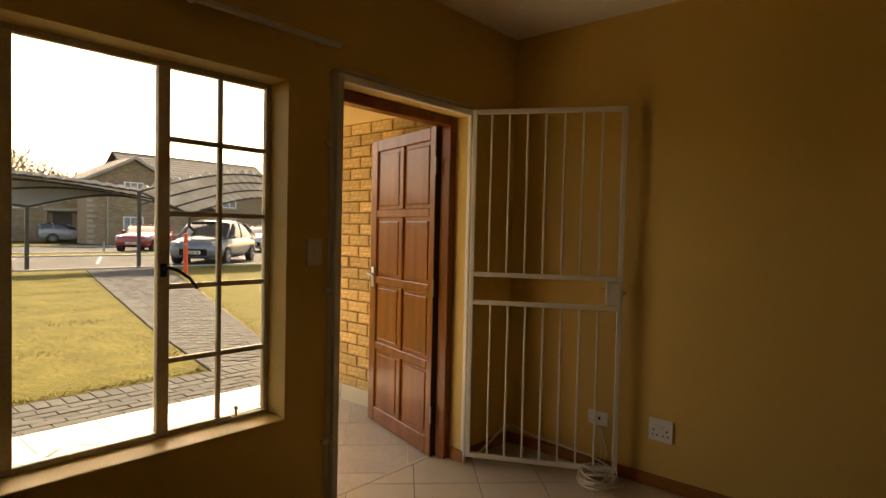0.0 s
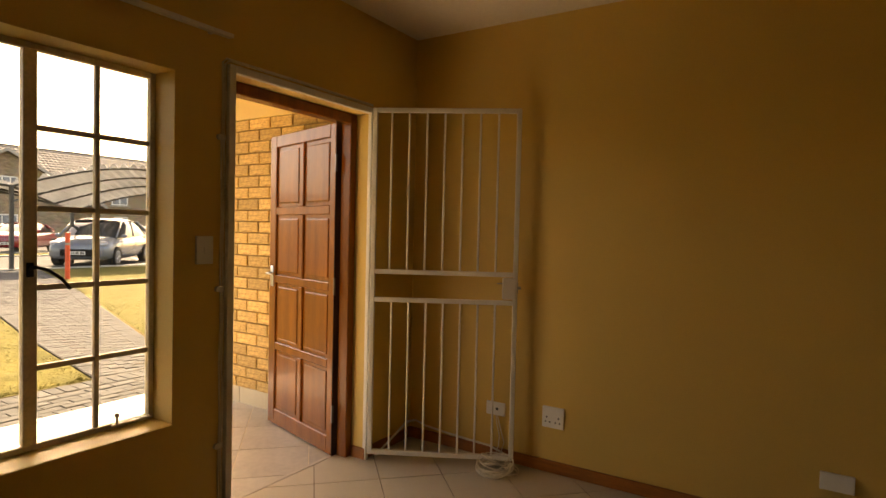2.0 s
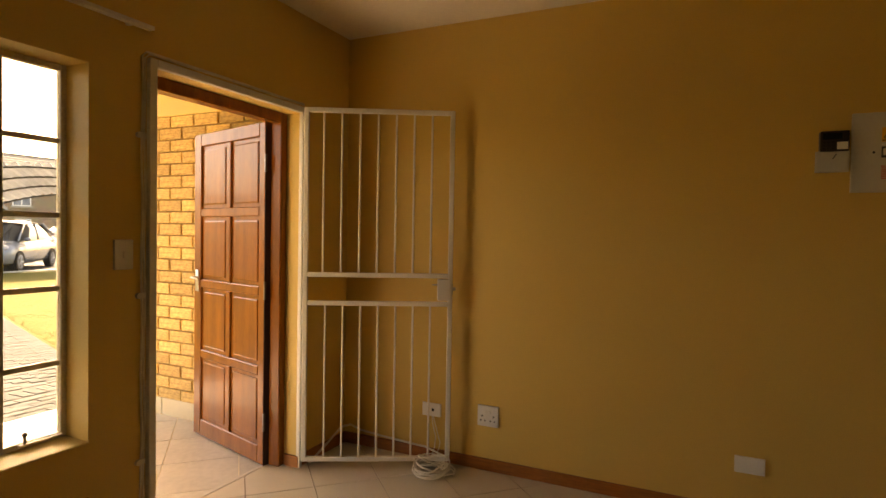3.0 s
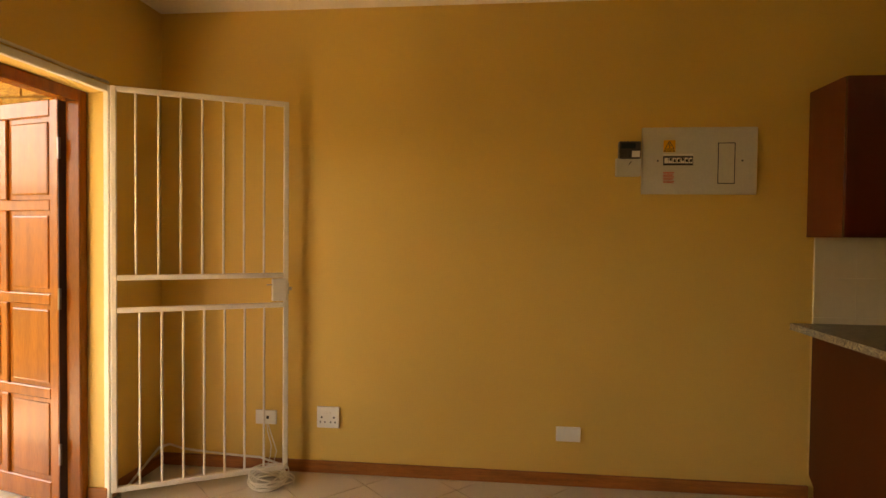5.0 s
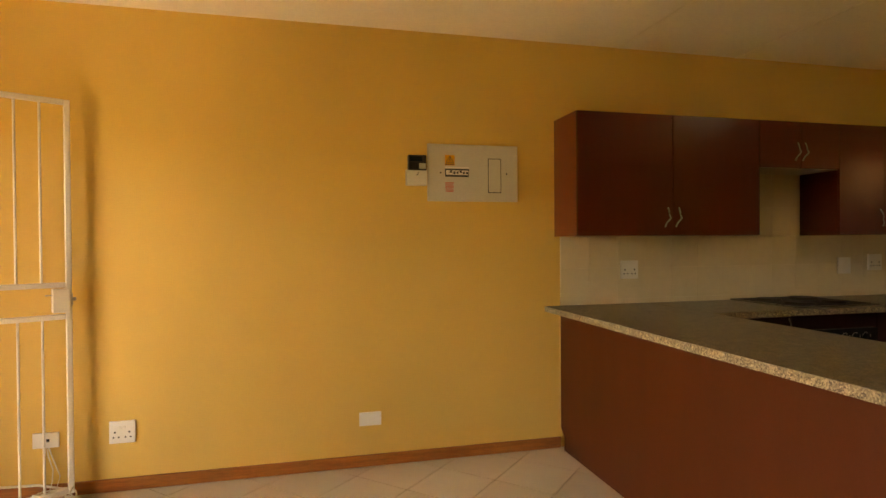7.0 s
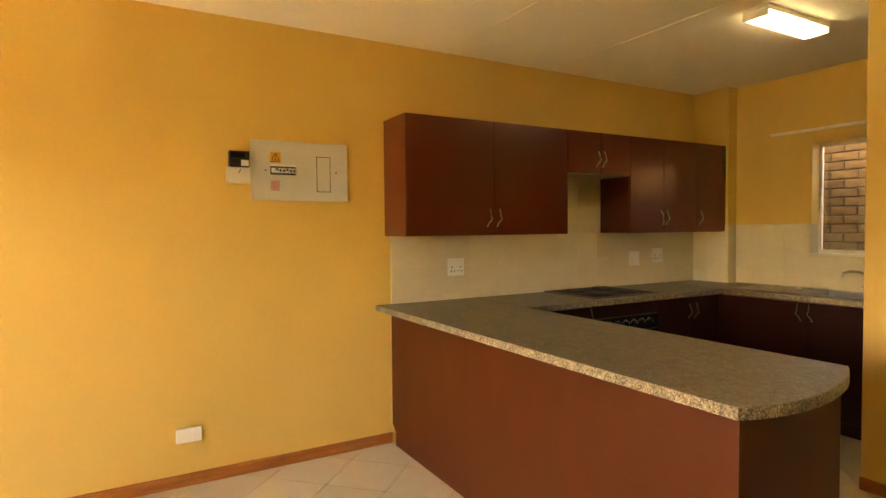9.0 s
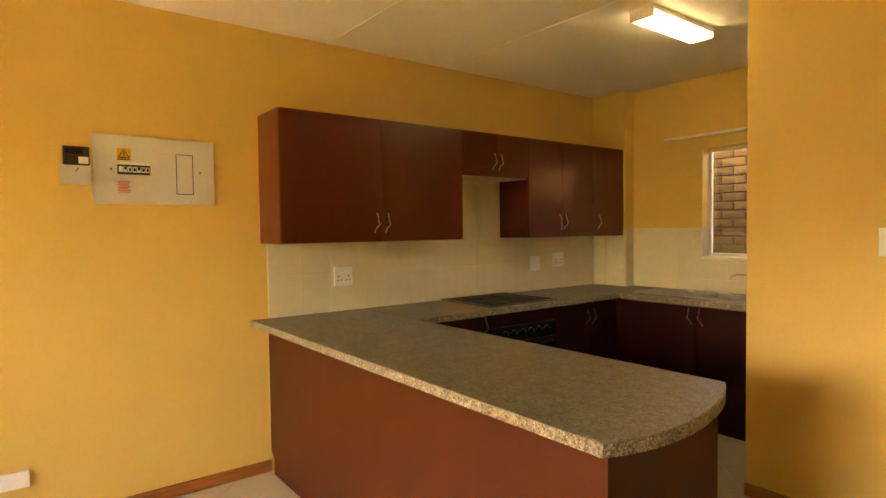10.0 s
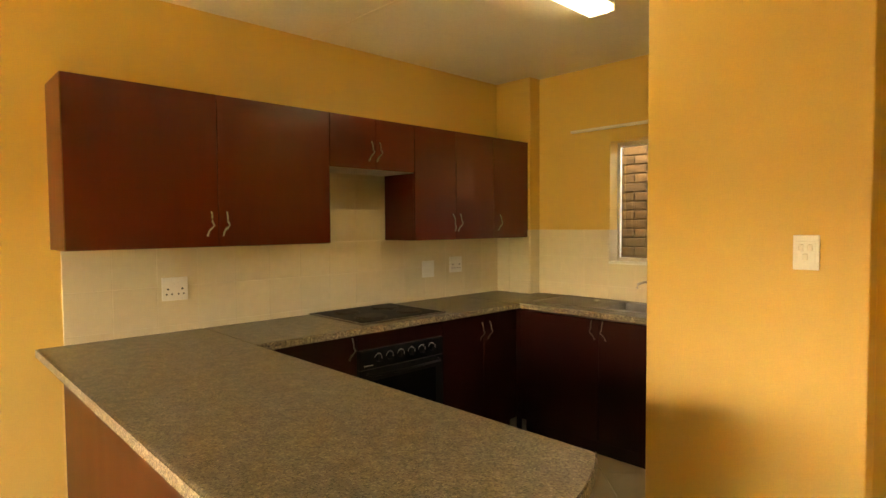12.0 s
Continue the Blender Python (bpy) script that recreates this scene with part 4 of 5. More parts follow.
def lawn():
    rng = np.random.RandomState(3)

    def sheet(poly_fn, name, label):
        bm = bmesh.new()
        nx, ny = 70, 90
        grid = {}
        for i in range(nx + 1):
            x = -3.18 - 14.0 * i / nx
            ya, yb = poly_fn(x)
            for j in range(ny + 1):
                y = ya + (yb - ya) * j / ny
                edge = j in (0, ny) or i in (0, nx)
                z = GZ + (0.0 if edge else 0.012 * noise.noise(Vector((x * 1.5, y * 1.5, 0))) + 0.008)
                grid[i, j] = bm.verts.new((x, y, z))
        for i in range(nx):
            for j in range(ny):
                bm.faces.new((grid[i, j], grid[i + 1, j], grid[i + 1, j + 1], grid[i, j + 1]))
        setting(name, bm, M_GRASS, label, "lawn")

    def edge(line, x):
        for (x0, y0), (x1, y1) in zip(line, line[1:]):
            if x1 <= x <= x0:
                return y0 + (y1 - y0) * (x0 - x) / (x0 - x1)
        return line[-1][1]

    sheet(lambda x: (-14.0, edge(PATH_L, x) - 0.03), "lawn_south", "dry yellow-green lawn beside the path")
    sheet(lambda x: (edge(PATH_R, x) + 0.03, 16.0), "lawn_north", "dry yellow-green lawn beyond the path")
    n = 90000
    d = 3.2 + 13.8 * rng.rand(n) ** 1.8
    xs = -d
    ys = np.where(rng.rand(n) < 0.6, -4.0 + 6.5 * rng.rand(n), -2 + 13 * rng.rand(n))
    keep = []
    for x, y in zip(xs, ys):
        if y < edge(PATH_L, x) - 0.03 or y > edge(PATH_R, x) + 0.03:
            keep.append((x, y))
    k = np.array(keep)
    m = len(k)
    a = rng.rand(m) * 2 * np.pi
    h = 0.006 + 0.014 * rng.rand(m)
    w = 0.003 + 0.0006 * (-k[:, 0])
    lean = (rng.rand(m, 2) - 0.5) * 0.04
    v = np.zeros((m, 3, 3))
    v[:, 0, 0], v[:, 0, 1] = k[:, 0] - w * np.cos(a), k[:, 1] - w * np.sin(a)
    v[:, 1, 0], v[:, 1, 1] = k[:, 0] + w * np.cos(a), k[:, 1] + w * np.sin(a)
    v[:, 2, 0], v[:, 2, 1] = k[:, 0] + lean[:, 0], k[:, 1] + lean[:, 1]
    v[:, :2, 2] = GZ - 0.005
    v[:, 2, 2] = GZ + h
    me = bpy.data.meshes.new("grass_blades")
    me.from_pydata(v.reshape(-1, 3).tolist(), [], np.arange(3 * m).reshape(-1, 3).tolist())
    me.materials.append(M_BLADE)
    tagged(new("grass_blades", me), "short dry straw-coloured grass blades", "grass", "", "stuff")


lawn()
setting("road", B(((-24.6, -40, GZ - 0.2), (-17.25, 60, GZ + 0.012)), ((-27.5, 11.6, GZ - 0.2), (-24.6, 60, GZ + 0.012))), M_ROAD, "pale paved car park road", "road")
setting("verge", B(((-27.35, -40, GZ - 0.2), (-24.75, 11.45, GZ + 0.035))), M_GRASS, "narrow strip of dull grass between the car park and the driveway", "verge")
setting("kerb", B(((-24.75, -40, GZ - 0.2), (-24.6, 11.6, GZ + 0.07)), ((-27.5, -40, GZ - 0.2), (-27.35, 11.6, GZ + 0.07)), ((-27.35, 11.45, GZ - 0.2), (-24.75, 11.6, GZ + 0.07)), ((-17.25, -40, GZ - 0.2), (-17.13, 60, GZ + 0.05)), ((-35.75, -40, GZ - 0.2), (-35.6, 60, GZ + 0.08)), bevel=0.01), M_FASCIA, "pale concrete kerb", "kerb")
setting("driveway", B(((-35.6, -40, GZ - 0.2), (-27.5, 60, GZ + 0.014))), M_ROAD, "paved driveway in front of the houses", "road")
for k in range(7):
    y = -2.0 + k * 2.9
    bm = bmesh.new()
    prism(bm, [(-19.6, y), (-19.6, y + 0.10), (-24.2, y + 1.7), (-24.2, y + 1.6)], GZ + 0.012, GZ + 0.016)
    setting("road_line", bm, M_LINE, "worn white parking bay line", "road marking")

# ---- porch side wall ----
PX0, PX1, PY = -2.22, -0.24, -0.165
setting("porch_wall", B(((PX0, PY + 0.012, GZ), (PX1, PY + 0.22, 2.15))), M_MORTAR, "mortar core of the brick porch wall", "wall")
setting("porch_beam", B(((PX0 - 0.02, PY - 0.004, 2.15), (PX1, PY + 0.24, 2.36)), bevel=0.004), M_REVEAL, "cream plastered beam on the porch wall", "beam")
setting("outer_wall", B(((-0.177, DY1 + 0.004, GZ), (-WT, PY, 2.68)), ((-0.177, WY1, GZ), (-WT, DY0, 2.68)), ((-0.177, WY0, GZ), (-WT, WY1, WZ0 - 0.03)), ((-0.177, SOUTH, GZ), (-WT, WY0, 2.68)),
                        ((-0.177, WY0, WZ1), (-WT, WY1, 2.68)), ((-0.177, DY0, DTOP), (-WT, DY1 + 0.004, 2.68))), M_BRICK_RED, "brick outer skin of the flat", "wall")
setting("window_sill", B(((-0.215, WY0 - 0.03, WZ0 - 0.05), (-0.168, WY1 + 0.03, WZ0 - 0.004)), bevel=0.004), M_FASCIA, "outer window sill", "sill")

# Unseen slab inferred from the unlit sill; its reach is set to block the sun.
setting("porch_roof", B(((-2.68, SOUTH - WT - 1.0, 2.70), (-0.177, 2.2, 2.86)), bevel=0.004), M_REVEAL, "unseen balcony slab inferred over the porch, shading the window", "slab")
# Unseen masses, added and sized to block sun from the near yard bricks.
setting("upper_storey", B(((-0.177, SOUTH - WT, CEIL + 0.12), (KX + WT - 0.002, WT, 2.87)), ((0.0, WT + 0.002, -0.1), (KX + WT - 0.002, 9.0, 3.45))), M_BRICK_RED, "unseen roof slab and north block added to shade the yard bricks", "wall")
# brick wall outside the kitchen window
KBX = KX + WT + 1.15
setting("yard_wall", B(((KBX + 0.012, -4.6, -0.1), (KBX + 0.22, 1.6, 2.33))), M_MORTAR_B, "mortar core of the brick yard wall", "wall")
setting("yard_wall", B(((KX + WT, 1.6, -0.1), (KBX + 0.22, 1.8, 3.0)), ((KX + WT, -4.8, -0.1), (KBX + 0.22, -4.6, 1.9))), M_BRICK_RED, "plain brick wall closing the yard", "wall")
setting("yard_floor", B(((KX + WT, -6, -0.2), (KBX, 3, -0.06))), M_FASCIA, "plain concrete yard floor", "ground")


# ---- carport ----
def carport():
    o = thing("carport", "vaulted corrugated sheet carport on dark steel posts", "carport", at=(-17.2, 4.28, GZ))
    fronts = {-2: (0.8, -17.0), -1: (0.6, -8.6), 0: (0, 0), 1: (-0.9, 8.6), 2: (-1.9, 17.0)}
    backs = {-2: (0.8, -13.5), -1: (-0.55, -2.84), 0: (-1.89, 2.49), 1: (-3.3, 10.4), 2: (-4.4, 18.5)}
    heights = {-2: 0.3, -1: 0.26, 0: 0.92, 1: 0.9}

    def surf(k, s, u):
        """bay k, s 0..1 across the bay, u 0 front .. 1 back"""
        if s == 0 and k == 2:
            k, s = 1, 1.0
        f = Vector(fronts[k]).lerp(Vector(fronts[k + 1]), s)
        b = Vector(backs[k]).lerp(Vector(backs[k + 1]), s)
        p = f + (b - f) * u
        arch = math.sin(math.pi * s)
        z = (2.50 + heights[k] * arch) * (1 - u) + (1.88 + (0.5 if k < 0 else 0.85) * arch) * u
        return Vector((p.x, p.y, z))

    for k in (-2, -1, 0, 1):
        bm = bmesh.new()
        ns, nu = 96, 10
        g = {}
        for i in range(ns + 1):
            for j in range(nu + 1):
                p = surf(k, i / ns, -0.04 + 1.08 * j / nu)
                p.z += 0.055 * (1 if (i // 2) % 2 else -1)
                g[i, j] = bm.verts.new(p)
        for i in range(ns):
            for j in range(nu):
                bm.faces.new((g[i, j], g[i + 1, j], g[i + 1, j + 1], g[i, j + 1]))
        bmesh.ops.solidify(bm, geom=bm.faces[:], thickness=0.012)
        part("roof_sheet", bm, M_SHEET, o)
        for u in (0.0, 0.33, 0.66, 1.0):
            bm = bmesh.new()
            tube(bm, [surf(k, i / 16, u) - Vector((0, 0, 0.06)) for i in range(17)], 0.035, 6)
            part("arched_purlin", bm, M_POST, o)
    for k in (-2, -1, 0, 1, 2):
        for u in (0, 1):
            top = surf(k, 0, u)
            bm = bmesh.new()
            slab(bm, (top.x - 0.05, top.y - 0.05, 0), (top.x + 0.05, top.y + 0.05, top.z - 0.03), 0.006)
            slab(bm, (top.x - 0.09, top.y - 0.09, 0), (top.x + 0.09, top.y + 0.09, 0.02))
            part("post", bm, M_POST, o)
        bm = bmesh.new()
        rod(bm, surf(k, 0, 0) - Vector((0, 0, 0.05)), surf(k, 0, 1) - Vector((0, 0, 0.05)), 0.04, 8)
        rod(bm, surf(k, 0, 0) - Vector((0, 0, 0.5)), surf(k, 0, 0.3) - Vector((0, 0, 0.08)), 0.025, 8)
        part("rafter", bm, M_POST, o)


carport()

bm = bmesh.new()
rod(bm, (0, 0, -0.1), (0, 0, 1.15), 0.055, 20)
rod(bm, (0, 0, 1.15), (0, 0, 1.17), 0.058, 20)
boll = thing("marker_post", "bright orange-red plastic marker post in the grass", "bollard", at=(-13.35, 4.02, GZ))
part("post_tube", bm, M_ORANGE, boll, smooth=False)
bm = bmesh.new()
rod(bm, (0, 0, 0.86), (0, 0, 0.92), 0.057, 20)
part("post_band", bm, M_FASCIA, boll)
bm = bmesh.new()
rod(bm, (0, 0, -0.1), (0, 0, 0.46), 0.05, 16)
rod(bm, (0, 0, 0.46), (0, 0, 0.55), 0.045, 16, 0.01)
one("marker_post", "small pale concrete marker post on the verge", "bollard", bm, M_FASCIA, at=(-28.07, 6.83, GZ))


# ---- cars ----
def car(label, paint, at, heading, L=3.95, W=1.72, H=1.47, sedan=False, plate="", grille=True):
    """Front at local x 0, body towards local +x, y across; heading: degrees of the body's way back."""
    o = thing("car", label, "car", at=at, rz=heading)
    if sedan:
        prof = [(0.0, 0.35, 0.72), (0.06, 0.28, 0.78), (0.9, 0.20, 0.95), (1.25, 0.20, 0.98), (3.35, 0.20, 1.02), (L - 0.35, 0.22, 1.02), (L - 0.05, 0.28, 0.95), (L, 0.38, 0.8)]
        roof = [(1.1, 0.97), (1.95, H - 0.04), (2.5, H), (3.0, H - 0.06), (3.75, 1.02)]
    else:
        prof = [(0.0, 0.35, 0.66), (0.06, 0.26, 0.76), (0.45, 0.20, 0.90), (0.95, 0.20, 1.0), (2.4, 0.20, 1.06), (L - 0.3, 0.22, 1.10), (L - 0.04, 0.30, 1.02), (L, 0.4, 0.8)]
        roof = [(0.85, 0.98), (1.65, H - 0.05), (2.3, H), (3.3, H - 0.06), (L - 0.12, 1.08)]

    def loft(rows, widths, material, name, parent, smooth=True):
        bm = bmesh.new()
        rings = []
        for (x, z0, z1), w in zip(rows, widths):
            ring = []
            h = z1 - z0
            for fy, fz in ((-0.80, 0), (-0.97, 0.12), (-1.0, 0.35), (-0.99, 0.62), (-0.95, 0.85), (-0.80, 0.98), (-0.4, 1.02), (0, 1.035), (0.4, 1.02), (0.80, 0.98), (0.95, 0.85), (0.99, 0.62), (1.0, 0.35), (0.97, 0.12), (0.80, 0)):
                ring.append(bm.verts.new((x, fy * w, z0 + fz * h)))
            rings.append(ring)
        for a, b in zip(rings, rings[1:]):
            for i in range(len(a)):
                bm.faces.new((a[i], a[(i + 1) % len(a)], b[(i + 1) % len(a)], b[i]))
        bm.faces.new(rings[0][::-1])
        bm.faces.new(rings[-1])
        return part(name, bm, material, parent, smooth=smooth)

    hw = W / 2
    wid = [hw * 0.78, hw * 0.88, hw * 0.98, hw, hw, hw * 0.98, hw * 0.92, hw * 0.85]
    loft(prof, wid, paint, "body", o)
    # cabin
    n = 9
    xs = [roof[0][0] + (roof[-1][0] - roof[0][0]) * i / (n - 1) for i in range(n)]

    def rz(x):
        for (a, za), (b, zb) in zip(roof, roof[1:]):
            if a <= x <= b:
                return za + (zb - za) * (x - a) / (b - a)
        return roof[-1][1]

    bm = bmesh.new()
    rings = []
    for x in xs:
        top, lo = rz(x), 0.90
        f = max(0.0, (top - 0.95) / (H - 0.95))
        ring = []
        for fy, fz in ((-0.94, 0), (-0.93, 0.25), (-0.86 + 0.05 * (1 - f), 0.70), (-0.78, 0.92), (-0.62, 0.985), (0, 1.02), (0.62, 0.985), (0.78, 0.92), (0.86 - 0.05 * (1 - f), 0.70), (0.93, 0.25), (0.94, 0)):
            ring.append(bm.verts.new((x, fy * hw, lo + fz * (top - lo))))
        rings.append(ring)
    for a, b in zip(rings, rings[1:]):
        for i in range(len(a) - 1):
            bm.faces.new((a[i], a[i + 1], b[i + 1], b[i]))
    part("windows", bm, M_DARKGLASS, o, "dark reflective car windows", True)
    bm = bmesh.new()
    x0, x1 = roof[1][0] - 0.03, roof[3][0] + 0.05
    m = 8
    rr = []
    for i in range(m + 1):
        x = x0 + (x1 - x0) * i / m
        z = rz(x)
        lo = 0.90
        rr.append([bm.verts.new((x, fy * hw, lo + fz * (z - lo) + 0.012)) for fy, fz in ((-0.80, 0.90), (-0.66, 0.98), (-0.3, 1.01), (0.3, 1.01), (0.66, 0.98), (0.80, 0.90))])
    for a, b in zip(rr, rr[1:]):
        for i in range(5):
            bm.faces.new((a[i], a[i + 1], b[i + 1], b[i]))
    bmesh.ops.solidify(bm, geom=bm.faces[:], thickness=0.015)
    part("roof", bm, paint, o, smooth=True)
    # pillars
    for s in (-1, 1):
        bm = bmesh.new()
        tube(bm, [(roof[0][0], s * hw * 0.93, 0.96), (roof[1][0], s * hw * 0.81, roof[1][1] - 0.03)], 0.030, 6)
        xm = (roof[1][0] + roof[3][0]) / 2
        tube(bm, [(xm, s * hw * 0.95, 0.98), (xm, s * hw * 0.82, H - 0.10)], 0.030, 6)
        tube(bm, [(roof[-1][0], s * hw * 0.93, 1.02), (roof[3][0], s * hw * 0.80, roof[3][1] - 0.04)], 0.05, 6)
        part("pillar", bm, paint, o, smooth=True)
        bm = bmesh.new()
        bmesh.ops.create_uvsphere(bm, u_segments=10, v_segments=8, radius=0.10, matrix=pose(roof[0][0] + 0.28, s * (hw + 0.08), 1.0) @ Matrix.Diagonal((0.6, 1.0, 0.7, 1)))
        part("wing_mirror", bm, paint, o, smooth=True)
        bm = bmesh.new()
        bmesh.ops.create_uvsphere(bm, u_segments=12, v_segments=8, radius=0.2, matrix=pose(0.20, s * hw * 0.70, 0.74, 0, -20, s * 28) @ Matrix.Diagonal((0.85, 1.0, 0.42, 1)))
        part("headlight", bm, M_ALLOY, o, "clear glass headlight", True)
        bm = bmesh.new()
        slab(bm, (0.03, s * hw * 0.62 - 0.06, 0.40), (0.10, s * hw * 0.62 + 0.06, 0.47), 0.01)
        part("fog_light", bm, M_DARKGLASS, o)
    gw, g0, g1 = (0.42, 0.36, 0.53) if sedan else (0.52, 0.33, 0.57)
    bm = B(((-0.012, -hw * gw, g0), (0.05, hw * gw, g1)), bevel=0.03, seg=2)
    slab(bm, (0.02, -hw * 0.36, 0.655), (0.09, hw * 0.36, 0.685), 0.008)
    part("grille", bm, M_BLACK, o)
    bm = bmesh.new()
    bmesh.ops.create_uvsphere(bm, u_segments=12, v_segments=8, radius=0.07, matrix=pose(0.035, 0, 0.715) @ Matrix.Diagonal((0.25, 1.0, 0.45, 1)))
    part("badge", bm, M_BADGE, o, smooth=True)
    part("number_plate", B(((-0.024, -0.26, 0.385), (-0.012, 0.26, 0.495)), bevel=0.003), M_WHITE, o)
    bm = bmesh.new()
    for i, (a, w) in enumerate(((-0.22, 0.045), (-0.16, 0.045), (-0.06, 0.03), (-0.02, 0.045), (0.06, 0.045), (0.12, 0.03), (0.17, 0.05))):
        slab(bm, (-0.026, a, 0.405), (-0.024, a + w, 0.475))
    part("plate_bars", bm, M_DARKHOLE, o)
    part("windscreen_wiper", B(((0.92, -0.5, 0.985), (0.95, 0.4, 0.998))), M_BLACK, o)
    for x in (0.78, L - 0.78):
        for s in (-1, 1):
            bm = bmesh.new()
            rod(bm, (x, s * (hw - 0.20), 0.30), (x, s * (hw + 0.012), 0.30), 0.30, 28)
            wh = part("wheel", bm, M_RUBBER, o)
            bm = bmesh.new()
            rod(bm, (x, s * (hw + 0.010), 0.30), (x, s * (hw + 0.020), 0.30), 0.05, 12)
            for k in range(5):
                a = k * 2 * math.pi / 5
                tube(bm, [(x, s * (hw + 0.016), 0.30), (x + 0.19 * math.cos(a), s * (hw + 0.016), 0.30 + 0.19 * math.sin(a))], 0.022, 6)
            tube(bm, [(x + 0.195 * math.cos(k * math.pi / 12), s * (hw + 0.014), 0.30 + 0.195 * math.sin(k * math.pi / 12)) for k in range(25)], 0.015, 6)
            part("rim", bm, M_ALLOY, wh)
            bm = bmesh.new()
            tube(bm, [(x + 0.34 * math.cos(k * math.pi / 12), s * (hw * 0.99), 0.29 + 0.34 * math.sin(k * math.pi / 12)) for k in range(13)], 0.03, 6)
            part("wheel_arch", bm, M_BLACK, o)
    return o


def paint(name, c):
    return mat(name, c, 0.25, var=0.03, scale=3, bump=0, coat=0.8)


M_BADGE = mat("blue_badge", (0.03, 0.06, 0.25), 0.3, bump=0)
P_SILVER = paint("silver_paint", (0.155, 0.168, 0.190))
P_RED = paint("red_paint", (0.24, 0.014, 0.02))
P_GREY = paint("light_grey_paint", (0.24, 0.25, 0.27))
P_WHITE = paint("white_paint", (0.45, 0.46, 0.47))
car("silver-blue hatchback parked under the carport", P_SILVER, (-17.60, 6.22, GZ + 0.012), 133, L=4.45, W=1.90, H=1.60)
car("dark red sedan parked on the far driveway", P_RED, (-27.85, 7.95, GZ + 0.014), 139, L=4.3, W=1.70, H=1.40, sedan=True)
car("light grey hatchback parked before the brick house", P_GREY, (-44.0, 11.35, GZ), -98, L=3.3, W=1.5, H=1.36)
car("white hatchback parked behind the silver car", P_WHITE, (-26.3, 13.6, GZ + 0.012), 125, L=3.9, H=1.5)
car("dark hatchback parked far off beside the road", paint("dark_paint", (0.04, 0.045, 0.05)), (-44.0, 4.6, GZ), 170, L=3.9, H=1.45)


# ---- houses ----
def house(label, at, rz, X0, X1, depth, eave, ridge, wins, wing=None):
    """Local x along the front, y away from the road. wins: x0, x1, z0, z1."""
    o = thing("house", label, "house", at=at, rz=rz)
    part("wall", B(((X0, 0, 0), (X1, depth, eave))), M_HOUSE, o)
    bm = bmesh.new()
    pr = depth / 2
    # gable ends
    for x in (X0, X1 - 0.2):
        vs = [bm.verts.new(p) for p in ((x, 0, eave), (x, depth, eave), (x, pr, ridge), (x + 0.2, 0, eave), (x + 0.2, depth, eave), (x + 0.2, pr, ridge))]
        for f in ((0, 1, 2), (3, 5, 4), (0, 3, 4, 1), (1, 4, 5, 2), (2, 5, 3, 0)):
            bm.faces.new([vs[i] for i in f])
    part("gable", bm, M_HOUSE, o)
    r = part("roof", roof_mesh(X0 - 0.4, X1 + 0.4, -0.5, pr, eave - 0.2, ridge + 0.05, depth), M_ROOF, o, "pale grey-brown concrete tile roof")
    part("ridge_cap", B(((X0 - 0.4, pr - 0.12, ridge + 0.0), (X1 + 0.4, pr + 0.12, ridge + 0.14)), bevel=0.04), M_ROOF, r)
    part("fascia", B(((X0 - 0.4, -0.56, eave - 0.36), (X1 + 0.4, -0.50, eave - 0.14))), M_FASCIA, o)
    for x0, x1, z0, z1 in wins:
        w = part("window", B(((x0, -0.04, z0), (x0 + 0.07, 0.0, z1)), ((x1 - 0.07, -0.04, z0), (x1, 0.0, z1)), ((x0, -0.04, z0), (x1, 0, z0 + 0.07)), ((x0, -0.04, z1 - 0.07), (x1, 0, z1)),
                             (((x0 + x1) / 2 - 0.03, -0.04, z0), ((x0 + x1) / 2 + 0.03, 0, z1)), ((x0, -0.035, z0 + (z1 - z0) * 0.6), (x1, 0, z0 + (z1 - z0) * 0.6 + 0.05))), M_WHITE, o)
        part("pane", B(((x0 + 0.05, -0.02, z0 + 0.05), (x1 - 0.05, -0.005, z1 - 0.05))), M_CURTAIN, w)
        part("window_sill", B(((x0 - 0.1, -0.12, z0 - 0.12), (x1 + 0.1, 0, z0)), bevel=0.01), M_FASCIA, w)
    return o


def roof_mesh(x0, x1, y0, yr, z0, z1, depth):
    """Two slopes of rolled concrete tiles in stepped courses."""
    bm = bmesh.new()
    courses = 11
    n = int((x1 - x0) / 0.15)
    for s in (0, 1):
        for c in range(courses):
            a, b = c / courses, (c + 1) / courses + 0.02
            ya, yb = y0 + (yr - y0) * a, y0 + (yr - y0) * min(1, b)
            za, zb = z0 + (z1 - z0) * a + 0.07, z0 + (z1 - z0) * min(1, b) + 0.02
            if s:
                ya, yb = 2 * yr - ya, 2 * yr - yb
            lo = [bm.verts.new((x0 + (x1 - x0) * i / n, ya, za + (0.035 if i % 2 else 0))) for i in range(n + 1)]
            fr = [bm.verts.new((x0 + (x1 - x0) * i / n, ya, za - 0.07)) for i in range(n + 1)]
            hi = [bm.verts.new((x0 + (x1 - x0) * i / n, yb, zb + (0.035 if i % 2 else 0))) for i in range(n + 1)]
            for i in range(n):
                bm.faces.new((lo[i], lo[i + 1], hi[i + 1], hi[i]))
                bm.faces.new((fr[i], fr[i + 1], lo[i + 1], lo[i]))
    return bm


M_CURTAIN = mat("curtained_glass", (0.28, 0.30, 0.33), 0.2, var=0.25, scale=3, bump=0)


